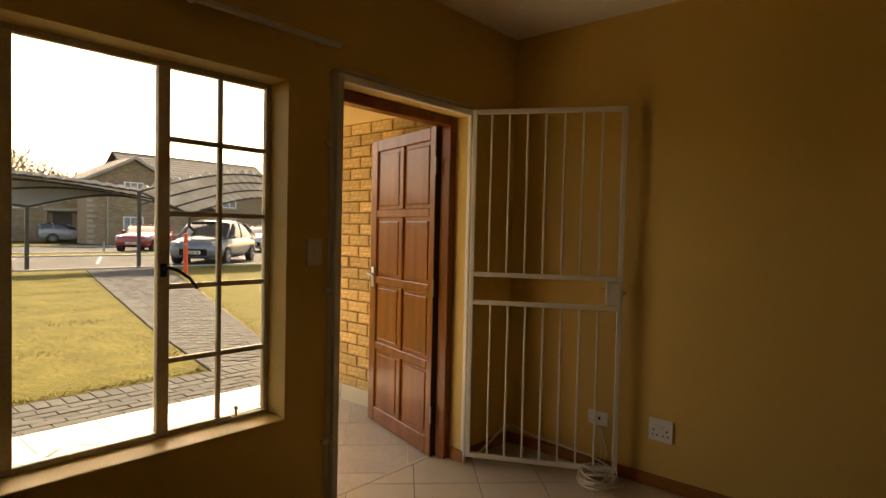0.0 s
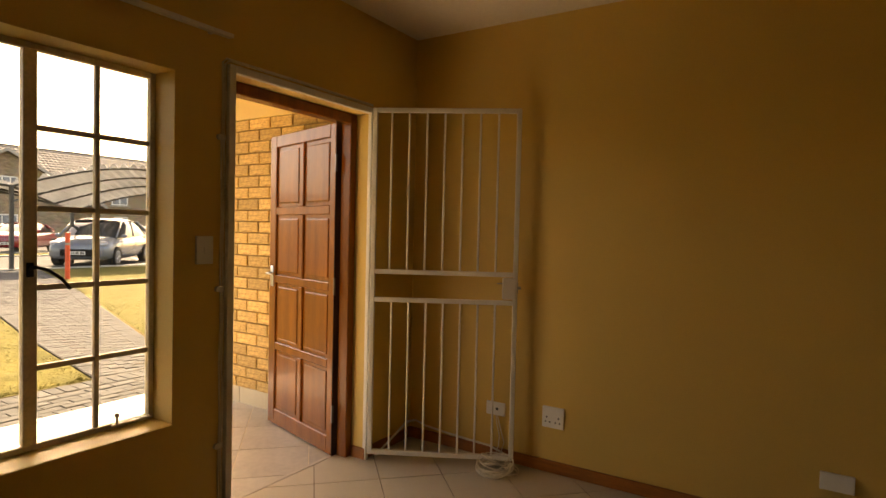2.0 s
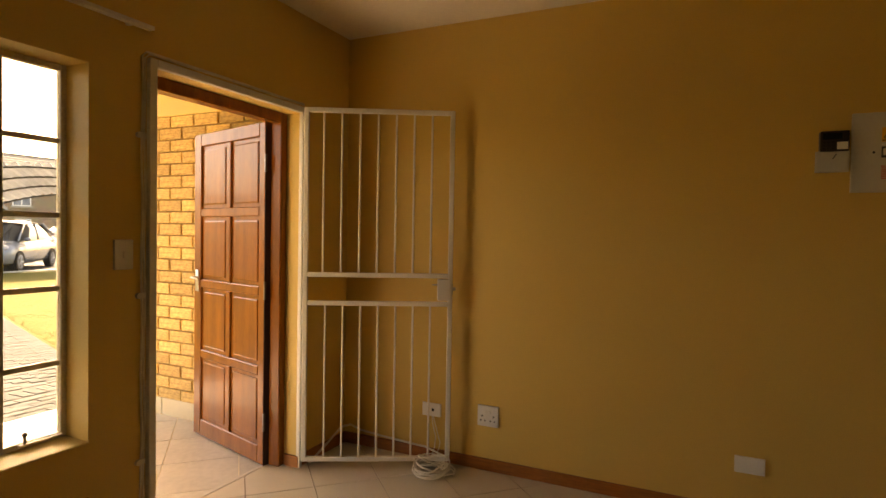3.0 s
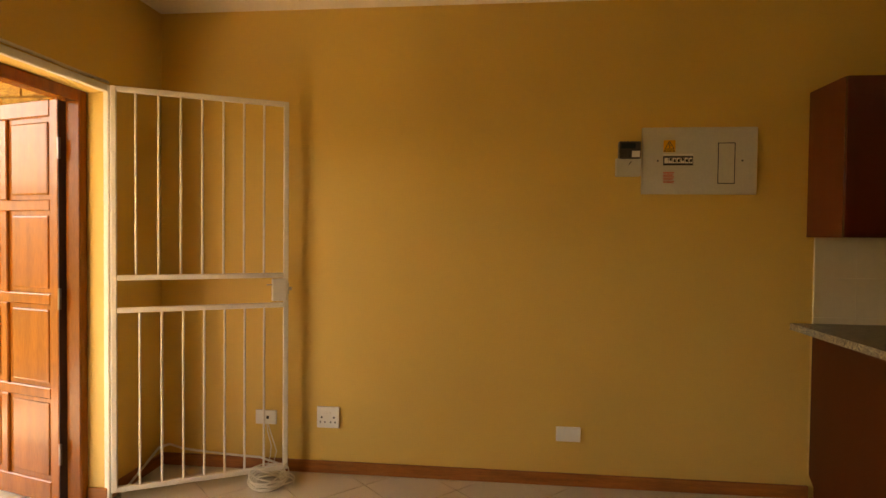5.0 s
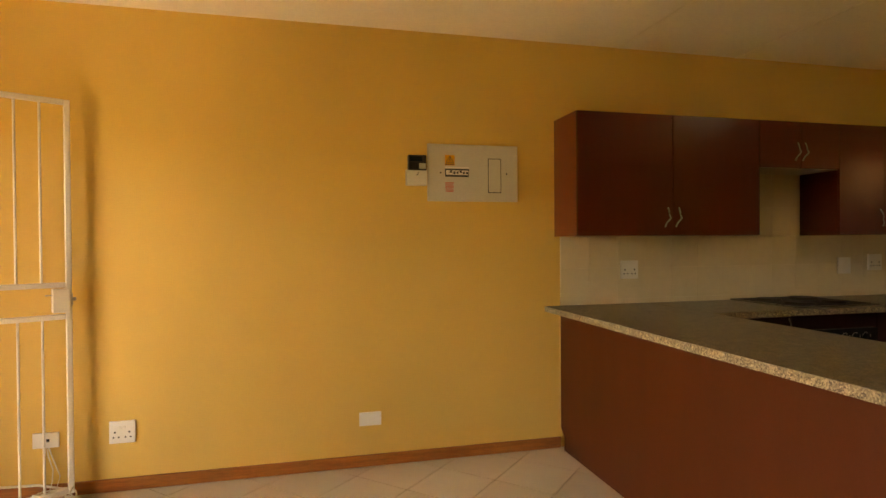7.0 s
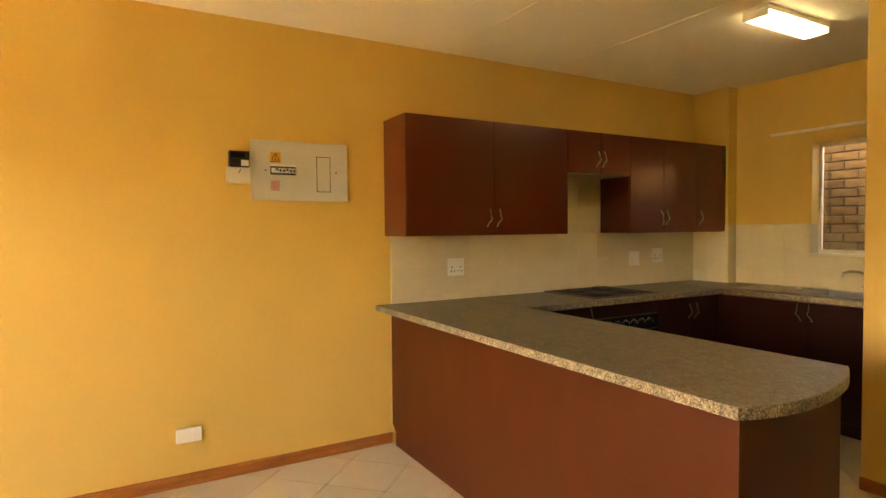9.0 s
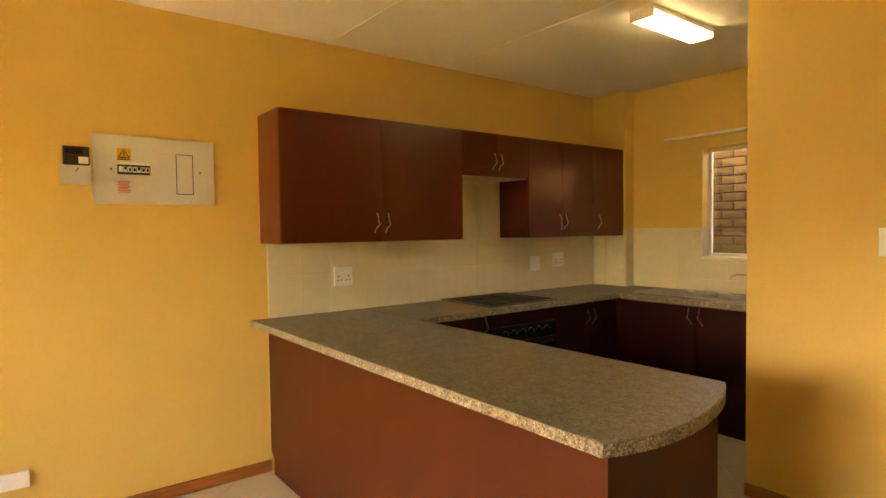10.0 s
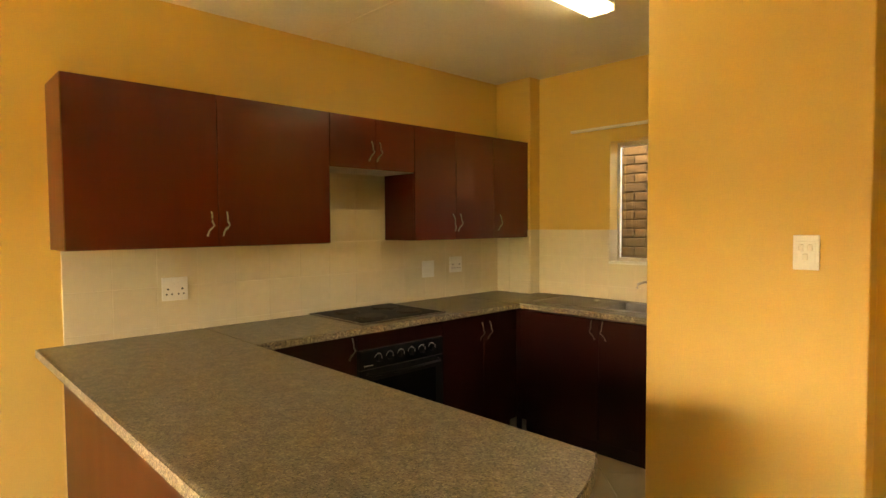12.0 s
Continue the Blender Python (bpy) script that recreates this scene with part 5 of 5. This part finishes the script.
def brick_pattern(name, c1, c2, mortar, scale=1.0):
    m = bpy.data.materials.new(name)
    m.use_nodes = True
    n, l = m.node_tree.nodes, m.node_tree.links
    p = n["Principled BSDF"]
    tc = n.new("ShaderNodeTexCoord")
    sep = n.new("ShaderNodeSeparateXYZ")
    comb = n.new("ShaderNodeCombineXYZ")
    add = n.new("ShaderNodeMath")
    l.new(tc.outputs["Object"], sep.inputs[0])
    l.new(sep.outputs[0], add.inputs[0])
    l.new(sep.outputs[1], add.inputs[1])
    l.new(add.outputs[0], comb.inputs[0])
    l.new(sep.outputs[2], comb.inputs[1])
    b = n.new("ShaderNodeTexBrick")
    b.inputs["Scale"].default_value = scale
    b.inputs["Color1"].default_value = (*c1, 1)
    b.inputs["Color2"].default_value = (*c2, 1)
    b.inputs["Mortar"].default_value = (*mortar, 1)
    b.inputs["Brick Width"].default_value = 0.23
    b.inputs["Row Height"].default_value = 0.085
    b.inputs["Mortar Size"].default_value = 0.008
    l.new(comb.outputs[0], b.inputs["Vector"])
    nz = n.new("ShaderNodeTexNoise")
    nz.inputs["Scale"].default_value = 2.0
    l.new(tc.outputs["Object"], nz.inputs["Vector"])
    mx = n.new("ShaderNodeMix")
    mx.data_type = "RGBA"
    mx.blend_type = "MULTIPLY"
    mx.inputs[0].default_value = 0.4
    l.new(b.outputs[0], mx.inputs[6])
    l.new(nz.outputs["Color"], mx.inputs[7])
    l.new(mx.outputs[2], p.inputs["Base Color"])
    p.inputs["Roughness"].default_value = 0.9
    bp = n.new("ShaderNodeBump")
    bp.inputs["Strength"].default_value = 0.6
    bp.inputs["Distance"].default_value = 0.01
    l.new(b.outputs["Fac"], bp.inputs["Height"])
    bp.invert = True
    l.new(bp.outputs[0], p.inputs["Normal"])
    return m


M_HOUSE = brick_pattern("house_brick", (0.44, 0.31, 0.19), (0.25, 0.17, 0.10), (0.34, 0.28, 0.21))

# Dark colour for the shade under the far block's balcony.
M_SHADE = mat("entrance_shade", (0.06, 0.045, 0.035), 0.6)
HR = 69.4     # the houses' front runs square to the view
hs = house("two-storey brown brick house with a tiled gable roof", (-41.9, 14.0, GZ), HR + 20, -0.7, 10.5, 6.6, 4.75, 6.75,
           [(4.4, 5.4, 2.9, 4.0), (6.0, 7.2, 2.9, 4.0), (4.2, 5.4, 0.4, 1.9), (6.2, 7.2, 0.9, 2.0)])
# front gable wing
bm = bmesh.new()
outline = [(-4.10, 0.0), (2.6, 0.0), (2.6, 3.70), (-1.3, 5.88), (-4.10, 4.34)]
lo = [bm.verts.new((x, -1.6, z)) for x, z in outline]
hi = [bm.verts.new((x, 0.6, z)) for x, z in outline]
bm.faces.new(lo)
bm.faces.new(hi[::-1])
for i in range(5):
    bm.faces.new((lo[i], hi[i], hi[(i + 1) % 5], lo[(i + 1) % 5]))
part("front_wing", bm, M_HOUSE, hs)
bm = bmesh.new()
for p, q in (((-4.35, 4.22), (-1.3, 5.90)), ((-1.3, 5.90), (4.7, 2.50))):
    v = [bm.verts.new(c) for c in ((p[0], -1.95, p[1]), (q[0], -1.95, q[1]), (q[0], 3.2, q[1]), (p[0], 3.2, p[1]), (p[0], -1.95, p[1] + 0.16), (q[0], -1.95, q[1] + 0.16), (q[0], 3.2, q[1] + 0.16), (p[0], 3.2, p[1] + 0.16))]
    for f in ((0, 1, 2, 3), (4, 7, 6, 5), (0, 4, 5, 1), (1, 5, 6, 2), (2, 6, 7, 3), (3, 7, 4, 0)):
        bm.faces.new([v[i] for i in f])
part("wing_roof", bm, M_ROOF, hs)
bm = bmesh.new()
for p, q in (((-4.37, 4.20), (-1.3, 5.88)), ((-1.3, 5.88), (4.72, 2.48))):
    v = [bm.verts.new(c) for c in ((p[0], -2.0, p[1]), (q[0], -2.0, q[1]), (q[0], -2.0, q[1] + 0.22), (p[0], -2.0, p[1] + 0.22), (p[0], -1.95, p[1]), (q[0], -1.95, q[1]), (q[0], -1.95, q[1] + 0.22), (p[0], -1.95, p[1] + 0.22))]
    for f in ((0, 1, 2, 3), (4, 7, 6, 5), (0, 4, 5, 1), (1, 5, 6, 2), (2, 6, 7, 3), (3, 7, 4, 0)):
        bm.faces.new([v[i] for i in f])
part("bargeboard", bm, M_FASCIA, hs, "pale painted bargeboards of the front gable")
for x0, x1, z0, z1 in ((-1.96, -0.64, 0.95, 1.92), (-1.92, -0.65, 3.45, 4.32)):
    w = part("window", B(((x0, -1.66, z0), (x0 + 0.07, -1.6, z1)), ((x1 - 0.07, -1.66, z0), (x1, -1.6, z1)), ((x0, -1.66, z0), (x1, -1.6, z0 + 0.07)), ((x0, -1.66, z1 - 0.07), (x1, -1.6, z1)),
                         ((-1.52, -1.66, z0), (-1.46, -1.6, z1)), ((-1.08, -1.66, z0), (-1.02, -1.6, z1))), M_WHITE, hs)
    part("pane", B(((x0 + 0.05, -1.64, z0 + 0.05), (x1 - 0.05, -1.605, z1 - 0.05))), M_CURTAIN, w)
for x in (-2.95, 0.2, 2.55):
    bm = bmesh.new()
    rod(bm, (x, -1.68, 0), (x, -1.68, 4.3), 0.05, 8)
    part("downpipe", bm, M_FASCIA, hs)
bm = B(*[((-4.14, -1.66, 0.1 + k * 0.34), (-3.80 + 0.12 * (k % 2), -1.55, 0.30 + k * 0.34)) for k in range(12)], bevel=0.01)
part("quoin", bm, M_FASCIA, hs, "pale corner quoin blocks")

h2 = house("brown brick block with balconies behind the car park", (-47.6, 6.8, GZ), HR, -6.0, 5.2, 7.0, 3.7, 4.0, [(-4.6, -3.4, 0.9, 2.0), (0.0, 1.2, 2.4, 3.3)])
part("balcony_slab", B(((2.4, -0.7, 2.25), (5.2, 0, 2.45))), M_FASCIA, h2)
part("balcony_wall", B(((2.4, -0.7, 2.45), (5.2, -0.6, 3.15)), ((2.4, -0.7, 0), (2.65, -0.45, 2.25)), ((4.95, -0.7, 0), (5.2, -0.45, 2.25))), M_HOUSE, h2)
part("doorway", B(((2.9, -0.03, 0.0), (4.1, 0.0, 2.1))), M_SHADE, h2, "flat dark panel painted for the shaded entrance")
h3 = house("brick house with balcony and pale rails beyond the silver car", (-42.5, 25.0, GZ), HR, -2.2, 9.0, 6.0, 4.6, 6.2, [(0.2, 1.4, 2.9, 4.0), (3.2, 4.6, 0.9, 2.0)])
part("balcony_slab", B(((-2.0, -1.2, 2.2), (4.0, 0, 2.4))), M_FASCIA, h3)
for k in range(16):
    part("balcony_rail", B(((-1.95 + k * 0.38, -1.2, 2.4), (-1.90 + k * 0.38, -1.15, 3.2))), M_FASCIA, h3)


# ---- trees ----
def tree(label, at, height, spread, seed):
    rng = random.Random(seed)
    o = thing("tree", label, "tree", at=at)
    bm = bmesh.new()
    tube(bm, [(0, 0, 0), (0.1, 0, height * 0.25), (0.0, 0.1, height * 0.45), (0.2, 0.1, height * 0.8)], 0.16, 8)
    tips = []
    for k in range(14):
        a = rng.uniform(0, 6.28)
        r = spread * rng.uniform(0.4, 1.0)
        z0 = height * rng.uniform(0.35, 0.6)
        tip = Vector((r * math.cos(a), r * math.sin(a), height * rng.uniform(0.6, 1.0)))
        mid = Vector((tip.x * 0.5, tip.y * 0.5, (z0 + tip.z) / 2 + 0.2))
        tube(bm, [(0, 0, z0), mid, tip], 0.05, 5)
        tips += [mid, tip, (mid + tip) / 2]
    part("trunk", bm, M_BARK, o)
    verts, faces = [], []
    for c in tips:
        for k in range(75):
            q = c + Vector((rng.gauss(0, 0.42), rng.gauss(0, 0.42), rng.gauss(0, 0.32)))
            u = Vector((rng.gauss(0, 1), rng.gauss(0, 1), rng.gauss(0, 1))).normalized() * 0.11
            w = u.cross(Vector((rng.gauss(0, 1), rng.gauss(0, 1), rng.gauss(0, 1)))).normalized() * 0.05
            b = len(verts)
            verts += [q - u, q + w, q + u, q - w]
            faces.append((b, b + 1, b + 2, b + 3))
    me = bpy.data.meshes.new("crown")
    me.from_pydata(verts, [], faces)
    me.materials.append(M_LEAF)
    new("crown", me).parent = o
    return o


tree("thin-leaved olive-green tree behind the houses", (-62.0, 9.4, GZ), 8.2, 2.3, 5)
tree("low olive-green tree behind the houses", (-63.5, 12.8, GZ), 7.7, 2.3, 6)
tree("low spreading tree behind the houses", (-64.0, 15.2, GZ), 6.9, 1.8, 7)

# ---- pieces: tiles, bricks, pavers ----


def clip_poly(poly, x0, x1, y0, y1):
    def cut(pts, ax, v, keep_more):
        out = []
        for i in range(len(pts)):
            p, q = pts[i], pts[(i + 1) % len(pts)]
            ip = (p[ax] >= v) == keep_more or p[ax] == v
            iq = (q[ax] >= v) == keep_more or q[ax] == v
            if ip:
                out.append(p)
            if ip != iq:
                t = (v - p[ax]) / (q[ax] - p[ax])
                out.append((p[0] + t * (q[0] - p[0]), p[1] + t * (q[1] - p[1])))
        return out
    for ax, v, k in ((0, x0, True), (0, x1, False), (1, y0, True), (1, y1, False)):
        if len(poly) < 3:
            return []
        poly = cut(poly, ax, v, k)
    return poly


def area(p):
    return abs(sum(p[i][0] * p[(i + 1) % len(p)][1] - p[(i + 1) % len(p)][0] * p[i][1] for i in range(len(p)))) / 2


def diagonal_tiles(parent, material, region, pitch, p0, q0, z, gap=0.005, thick=0.006, near=None, limit=300, far_name="floor_tiles"):
    """Square tiles turned by 45 degrees; p runs along (1, 1), q along (1, -1)."""
    x0, x1, y0, y1 = region
    s = math.sqrt(0.5)
    cells = []
    R = int((abs(x0) + abs(x1) + abs(y0) + abs(y1)) / pitch) + 4
    for i in range(-R, R):
        for j in range(-R, R):
            pa, pb = p0 + i * pitch + gap / 2, p0 + (i + 1) * pitch - gap / 2
            qa, qb = q0 + j * pitch + gap / 2, q0 + (j + 1) * pitch - gap / 2
            poly = [((p + q) * s, (p - q) * s) for p, q in ((pa, qa), (pb, qa), (pb, qb), (pa, qb))]
            c = clip_poly(poly, x0, x1, y0, y1)
            if len(c) >= 3 and area(c) > 0.0004:
                cx, cy = sum(v[0] for v in c) / len(c), sum(v[1] for v in c) / len(c)
                cells.append((math.hypot(cx - near[0], cy - near[1]), cx, cy, c, area(c) > 0.99 * (pitch - gap) ** 2))
    cells.sort(key=lambda c: c[0])
    full = None
    rest = bmesh.new()
    for k, (_, cx, cy, c, whole) in enumerate(cells):
        if k < limit:
            if whole and full is not None:
                me = full
            else:
                bm = bmesh.new()
                prism(bm, [(x - cx, y - cy) for x, y in c], -thick, 0)
                me = finish(bm, "tile", material)
                if whole:
                    full = me
            ob = new("tile", me)
            ob.matrix_basis = Matrix.Translation((cx, cy, z))
            ob.parent = parent
        else:
            prism(rest, c, z - thick, z)
    if len(rest.verts):
        ob = part(far_name, rest, material, parent)
        tagged(ob, kind="stuff")
    else:
        rest.free()


FLOOR = bpy.data.objects["floor"]
diagonal_tiles(FLOOR, M_TILE, (-0.17, KX - 0.002, SOUTH, -0.001), 0.345, -0.265, 2.34, 0.0, near=(2.3, -1.2))
PORCH = bpy.data.objects["porch_slab"]
diagonal_tiles(PORCH, M_TILE_OUT, (-1.84, -0.205, -6.4, -0.17), 0.410, -1.05, -0.35, -0.004, near=(-1.0, -0.8), limit=60)
k = 0
rest = bmesh.new()
while -6.4 + k * 0.43 < -0.2:
    y = -6.4 + k * 0.43
    bm = B(((-2.25, y, -0.02), (-1.845, min(y + 0.425, -0.17), -0.004)), bevel=0.002)
    part("tile", bm, M_TILE_OUT, PORCH)
    k += 1
rest.free()


def brick_mesh(w, h, d, material, seed):
    rng = random.Random(seed)
    bm = B(((-w / 2, 0, -h / 2), (w / 2, d, h / 2)), bevel=0.004)
    for v in bm.verts:
        v.co += Vector((rng.uniform(-1, 1), rng.uniform(-1, 1), rng.uniform(-1, 1))) * 0.0012
    return finish(bm, "brick", material)


def brick_wall(parent, material, u0, u1, z0, z1, place, limit, near_u, near_z, course=0.085, length=0.232, joint=0.011, seed=1):
    """place(u, z) gives the pose of a brick whose front is its local -y."""
    rng = random.Random(seed)
    kinds = {}
    cells = []
    rows = int((z1 - z0) / course)
    for r in range(rows):
        z = z0 + (r + 0.5) * course
        off = (r % 2) * length / 2
        u = u0 - off
        while u < u1:
            a, b = max(u, u0), min(u + length - joint, u1)
            if b - a > 0.04:
                cells.append((math.hypot((a + b) / 2 - near_u, z - near_z), (a + b) / 2, round(b - a, 2), z))
            u += length
    cells.sort(key=lambda c: c[0])
    restv, restf = [], []
    for k, (_, u, w, z) in enumerate(cells):
        key = (w, rng.randrange(4))
        if key not in kinds:
            kinds[key] = brick_mesh(w, course - joint, 0.10, material, key[1] + 7)
        m = place(u, z) @ pose(rng.uniform(-0.001, 0.001), rng.uniform(-0.003, 0.003), rng.uniform(-0.001, 0.001), 0, 0, rng.uniform(-0.4, 0.4))
        if k < limit:
            ob = new("brick", kinds[key])
            ob.matrix_basis = m
            ob.parent = parent
        else:
            me = kinds[key]
            b = len(restv)
            restv += [m @ v.co for v in me.vertices]
            restf += [[b + i for i in f.vertices] for f in me.polygons]
    if restv:
        me = bpy.data.meshes.new("brickwork")
        me.from_pydata(restv, [], restf)
        me.materials.append(material)
        ob = new("brickwork", me)
        ob.parent = parent
        tagged(ob, kind="stuff")


PW = bpy.data.objects["porch_wall"]
brick_wall(PW, M_BRICK, PX0, PX1 - 0.02, 0.11, 2.151, lambda u, z: pose(u, PY, z), 300, -1.1, 1.1)
for k in range(5):
    x = -0.24 - k * 0.415
    part("skirting_tile", B(((max(PX0, x - 0.41), PY - 0.004, -0.008), (x, PY + 0.012, 0.118)), bevel=0.002), M_SKIRT_TILE, PW)
YW = bpy.data.objects["yard_wall"]
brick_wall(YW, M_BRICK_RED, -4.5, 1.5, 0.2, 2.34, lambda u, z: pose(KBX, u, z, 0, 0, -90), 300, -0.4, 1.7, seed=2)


def splash():
    g = tagged(new("splashback"), "cream glazed ceramic splashback tiles", "tiles", "", "structure")
    part("tile_bed", B(((3.503, -0.0078, 0.895), (6.498, 0, 1.336)), ((4.74, -0.0078, 1.336), (5.344, 0, 1.764)), ((6.496, -0.334, 0.895), (6.50, -0.004, 1.395)), ((6.50, -0.339, 0.895), (6.618, -0.335, 1.395)), ((KX - 0.0078, -0.94, 0.895), (KX, -0.339, 1.395)),
                             ((KX - 0.0078, -2.05, 0.895), (KX, -0.944, 1.155)), ((KX - 0.004, -2.548, 0.895), (KX, -2.052, 1.395))), M_GROUT_LIGHT, g)
    zs = [(0.897, 0.932), (0.934, 1.132), (1.134, 1.334)]
    x = 3.504
    k = 0
    while x < 6.49:
        b = min(x + 0.1985, 6.494)
        for z0, z1 in zs:
            part("tile", B(((x, -0.009, z0), (b, -0.004, z1)), bevel=0.0012), M_SPLASH, g)
        x += 0.2
    for a, b in ((4.741, 4.903), (4.905, 5.103), (5.105, 5.303), (5.305, 5.343)):
        for z0, z1 in ((1.338, 1.534), (1.536, 1.734), (1.736, 1.763)):
            part("tile", B(((a, -0.009, z0), (b, -0.004, z1)), bevel=0.0012), M_SPLASH, g)
    zs = [(0.897, 0.993), (0.995, 1.193), (1.195, 1.393)]
    for a, b in ((-0.135, -0.011), (-0.334, -0.137)):
        for z0, z1 in zs:
            part("tile", B(((6.491, a, z0), (6.496, b, z1)), bevel=0.0012), M_SPLASH, g)
    for z0, z1 in zs:
        part("tile", B(((6.496, -0.344, z0), (6.609, -0.339, z1)), bevel=0.0012), M_SPLASH, g)
    y = -0.346
    while y > -2.54:
        b = max(y - 0.1985, -2.547)
        for z0, z1 in zs:
            inside = b < KWY1 and y > KWY0
            if inside and z0 > 1.1:
                continue
            part("tile", B(((KX - 0.009, b, z0), (KX - 0.004, y, min(z1, 1.153) if inside else z1)), bevel=0.0012), M_SPLASH, g)
        y -= 0.2


splash()


def paver_mesh(l, w, seed):
    rng = random.Random(seed)
    bm = B(((-l / 2, -w / 2, -0.05), (l / 2, w / 2, 0)), bevel=0.004)
    for v in bm.verts:
        v.co += Vector((rng.uniform(-1, 1), rng.uniform(-1, 1), rng.uniform(-1, 1))) * 0.001
    return finish(bm, "paver", M_PAVER)


def pavers():
    bed = bpy.data.objects["paving_bed"]
    pbed = bpy.data.objects["path_bed"]
    kinds = [paver_mesh(0.205, 0.098, k) for k in range(4)]
    rng = random.Random(9)
    cells = []
    # border soldiers along both edges of the band, running bond between
    y = -8.9
    while y < 3.9:
        for x in (-3.06, -2.36):
            cells.append((x, y, 0))
        y += 0.103
    for r in range(5):
        x = -2.895 + r * 0.103 + 0.0
        y = -8.9 + (r % 2) * 0.105
        while y < 3.9:
            cells.append((x + 0.03, y, 90))
            y += 0.21
    cells.sort(key=lambda c: math.hypot(c[0] + 2.7, c[1] + 1.0))
    restv, restf = [], []

    def put(i, x, y, rz, parent, limit):
        me = kinds[rng.randrange(4)]
        m = pose(x, y, GZ + rng.uniform(-0.002, 0.003), rng.uniform(-0.5, 0.5), rng.uniform(-0.5, 0.5), rz + rng.uniform(-1, 1))
        if i < limit:
            ob = new("paver", me)
            ob.matrix_basis = m
            ob.parent = parent
        else:
            b = len(restv)
            restv.extend(m @ v.co for v in me.vertices)
            restf.extend([b + q for q in f.vertices] for f in me.polygons)

    for i, (x, y, rz) in enumerate(cells):
        put(i, x, y, rz, bed, 300)

    def flush(parent):
        me = bpy.data.meshes.new("paving")
        me.from_pydata(restv, [], restf)
        me.materials.append(M_PAVER_S)
        ob = new("paving", me)
        ob.parent = parent
        tagged(ob, kind="stuff")
        restv.clear()
        restf.clear()

    flush(bed)

    def interp(line, x):
        for (x0, y0), (x1, y1) in zip(line, line[1:]):
            if x1 <= x <= x0:
                return y0 + (y1 - y0) * (x0 - x) / (x0 - x1)
        return line[-1][1]

    cells = []
    for line, side in ((PATH_L, 1), (PATH_R, -1)):
        x = -3.30
        while x > -17.1:
            y = interp(line, x)
            sl = (interp(line, x - 0.2) - y) / -0.2
            cells.append((x, y + side * 0.11, 90 + math.degrees(math.atan(sl)), 0))
            x -= 0.102
    x = -3.28
    r = 0
    while x > -17.1:
        lo, hi = interp(PATH_L, x) + 0.22, interp(PATH_R, x) - 0.22
        y = lo + 0.10 - (r % 2) * 0.10
        while y < hi:
            if y > lo:
                cells.append((x, y + 0.0, 90 + -12.0, 0))
            y += 0.21
        x -= 0.104
        r += 1
    cells.sort(key=lambda c: math.hypot(c[0] + 3, c[1]))
    for i, (x, y, rz, _) in enumerate(cells):
        put(i, x, y, rz, pbed, 300)
    flush(pbed)


pavers()
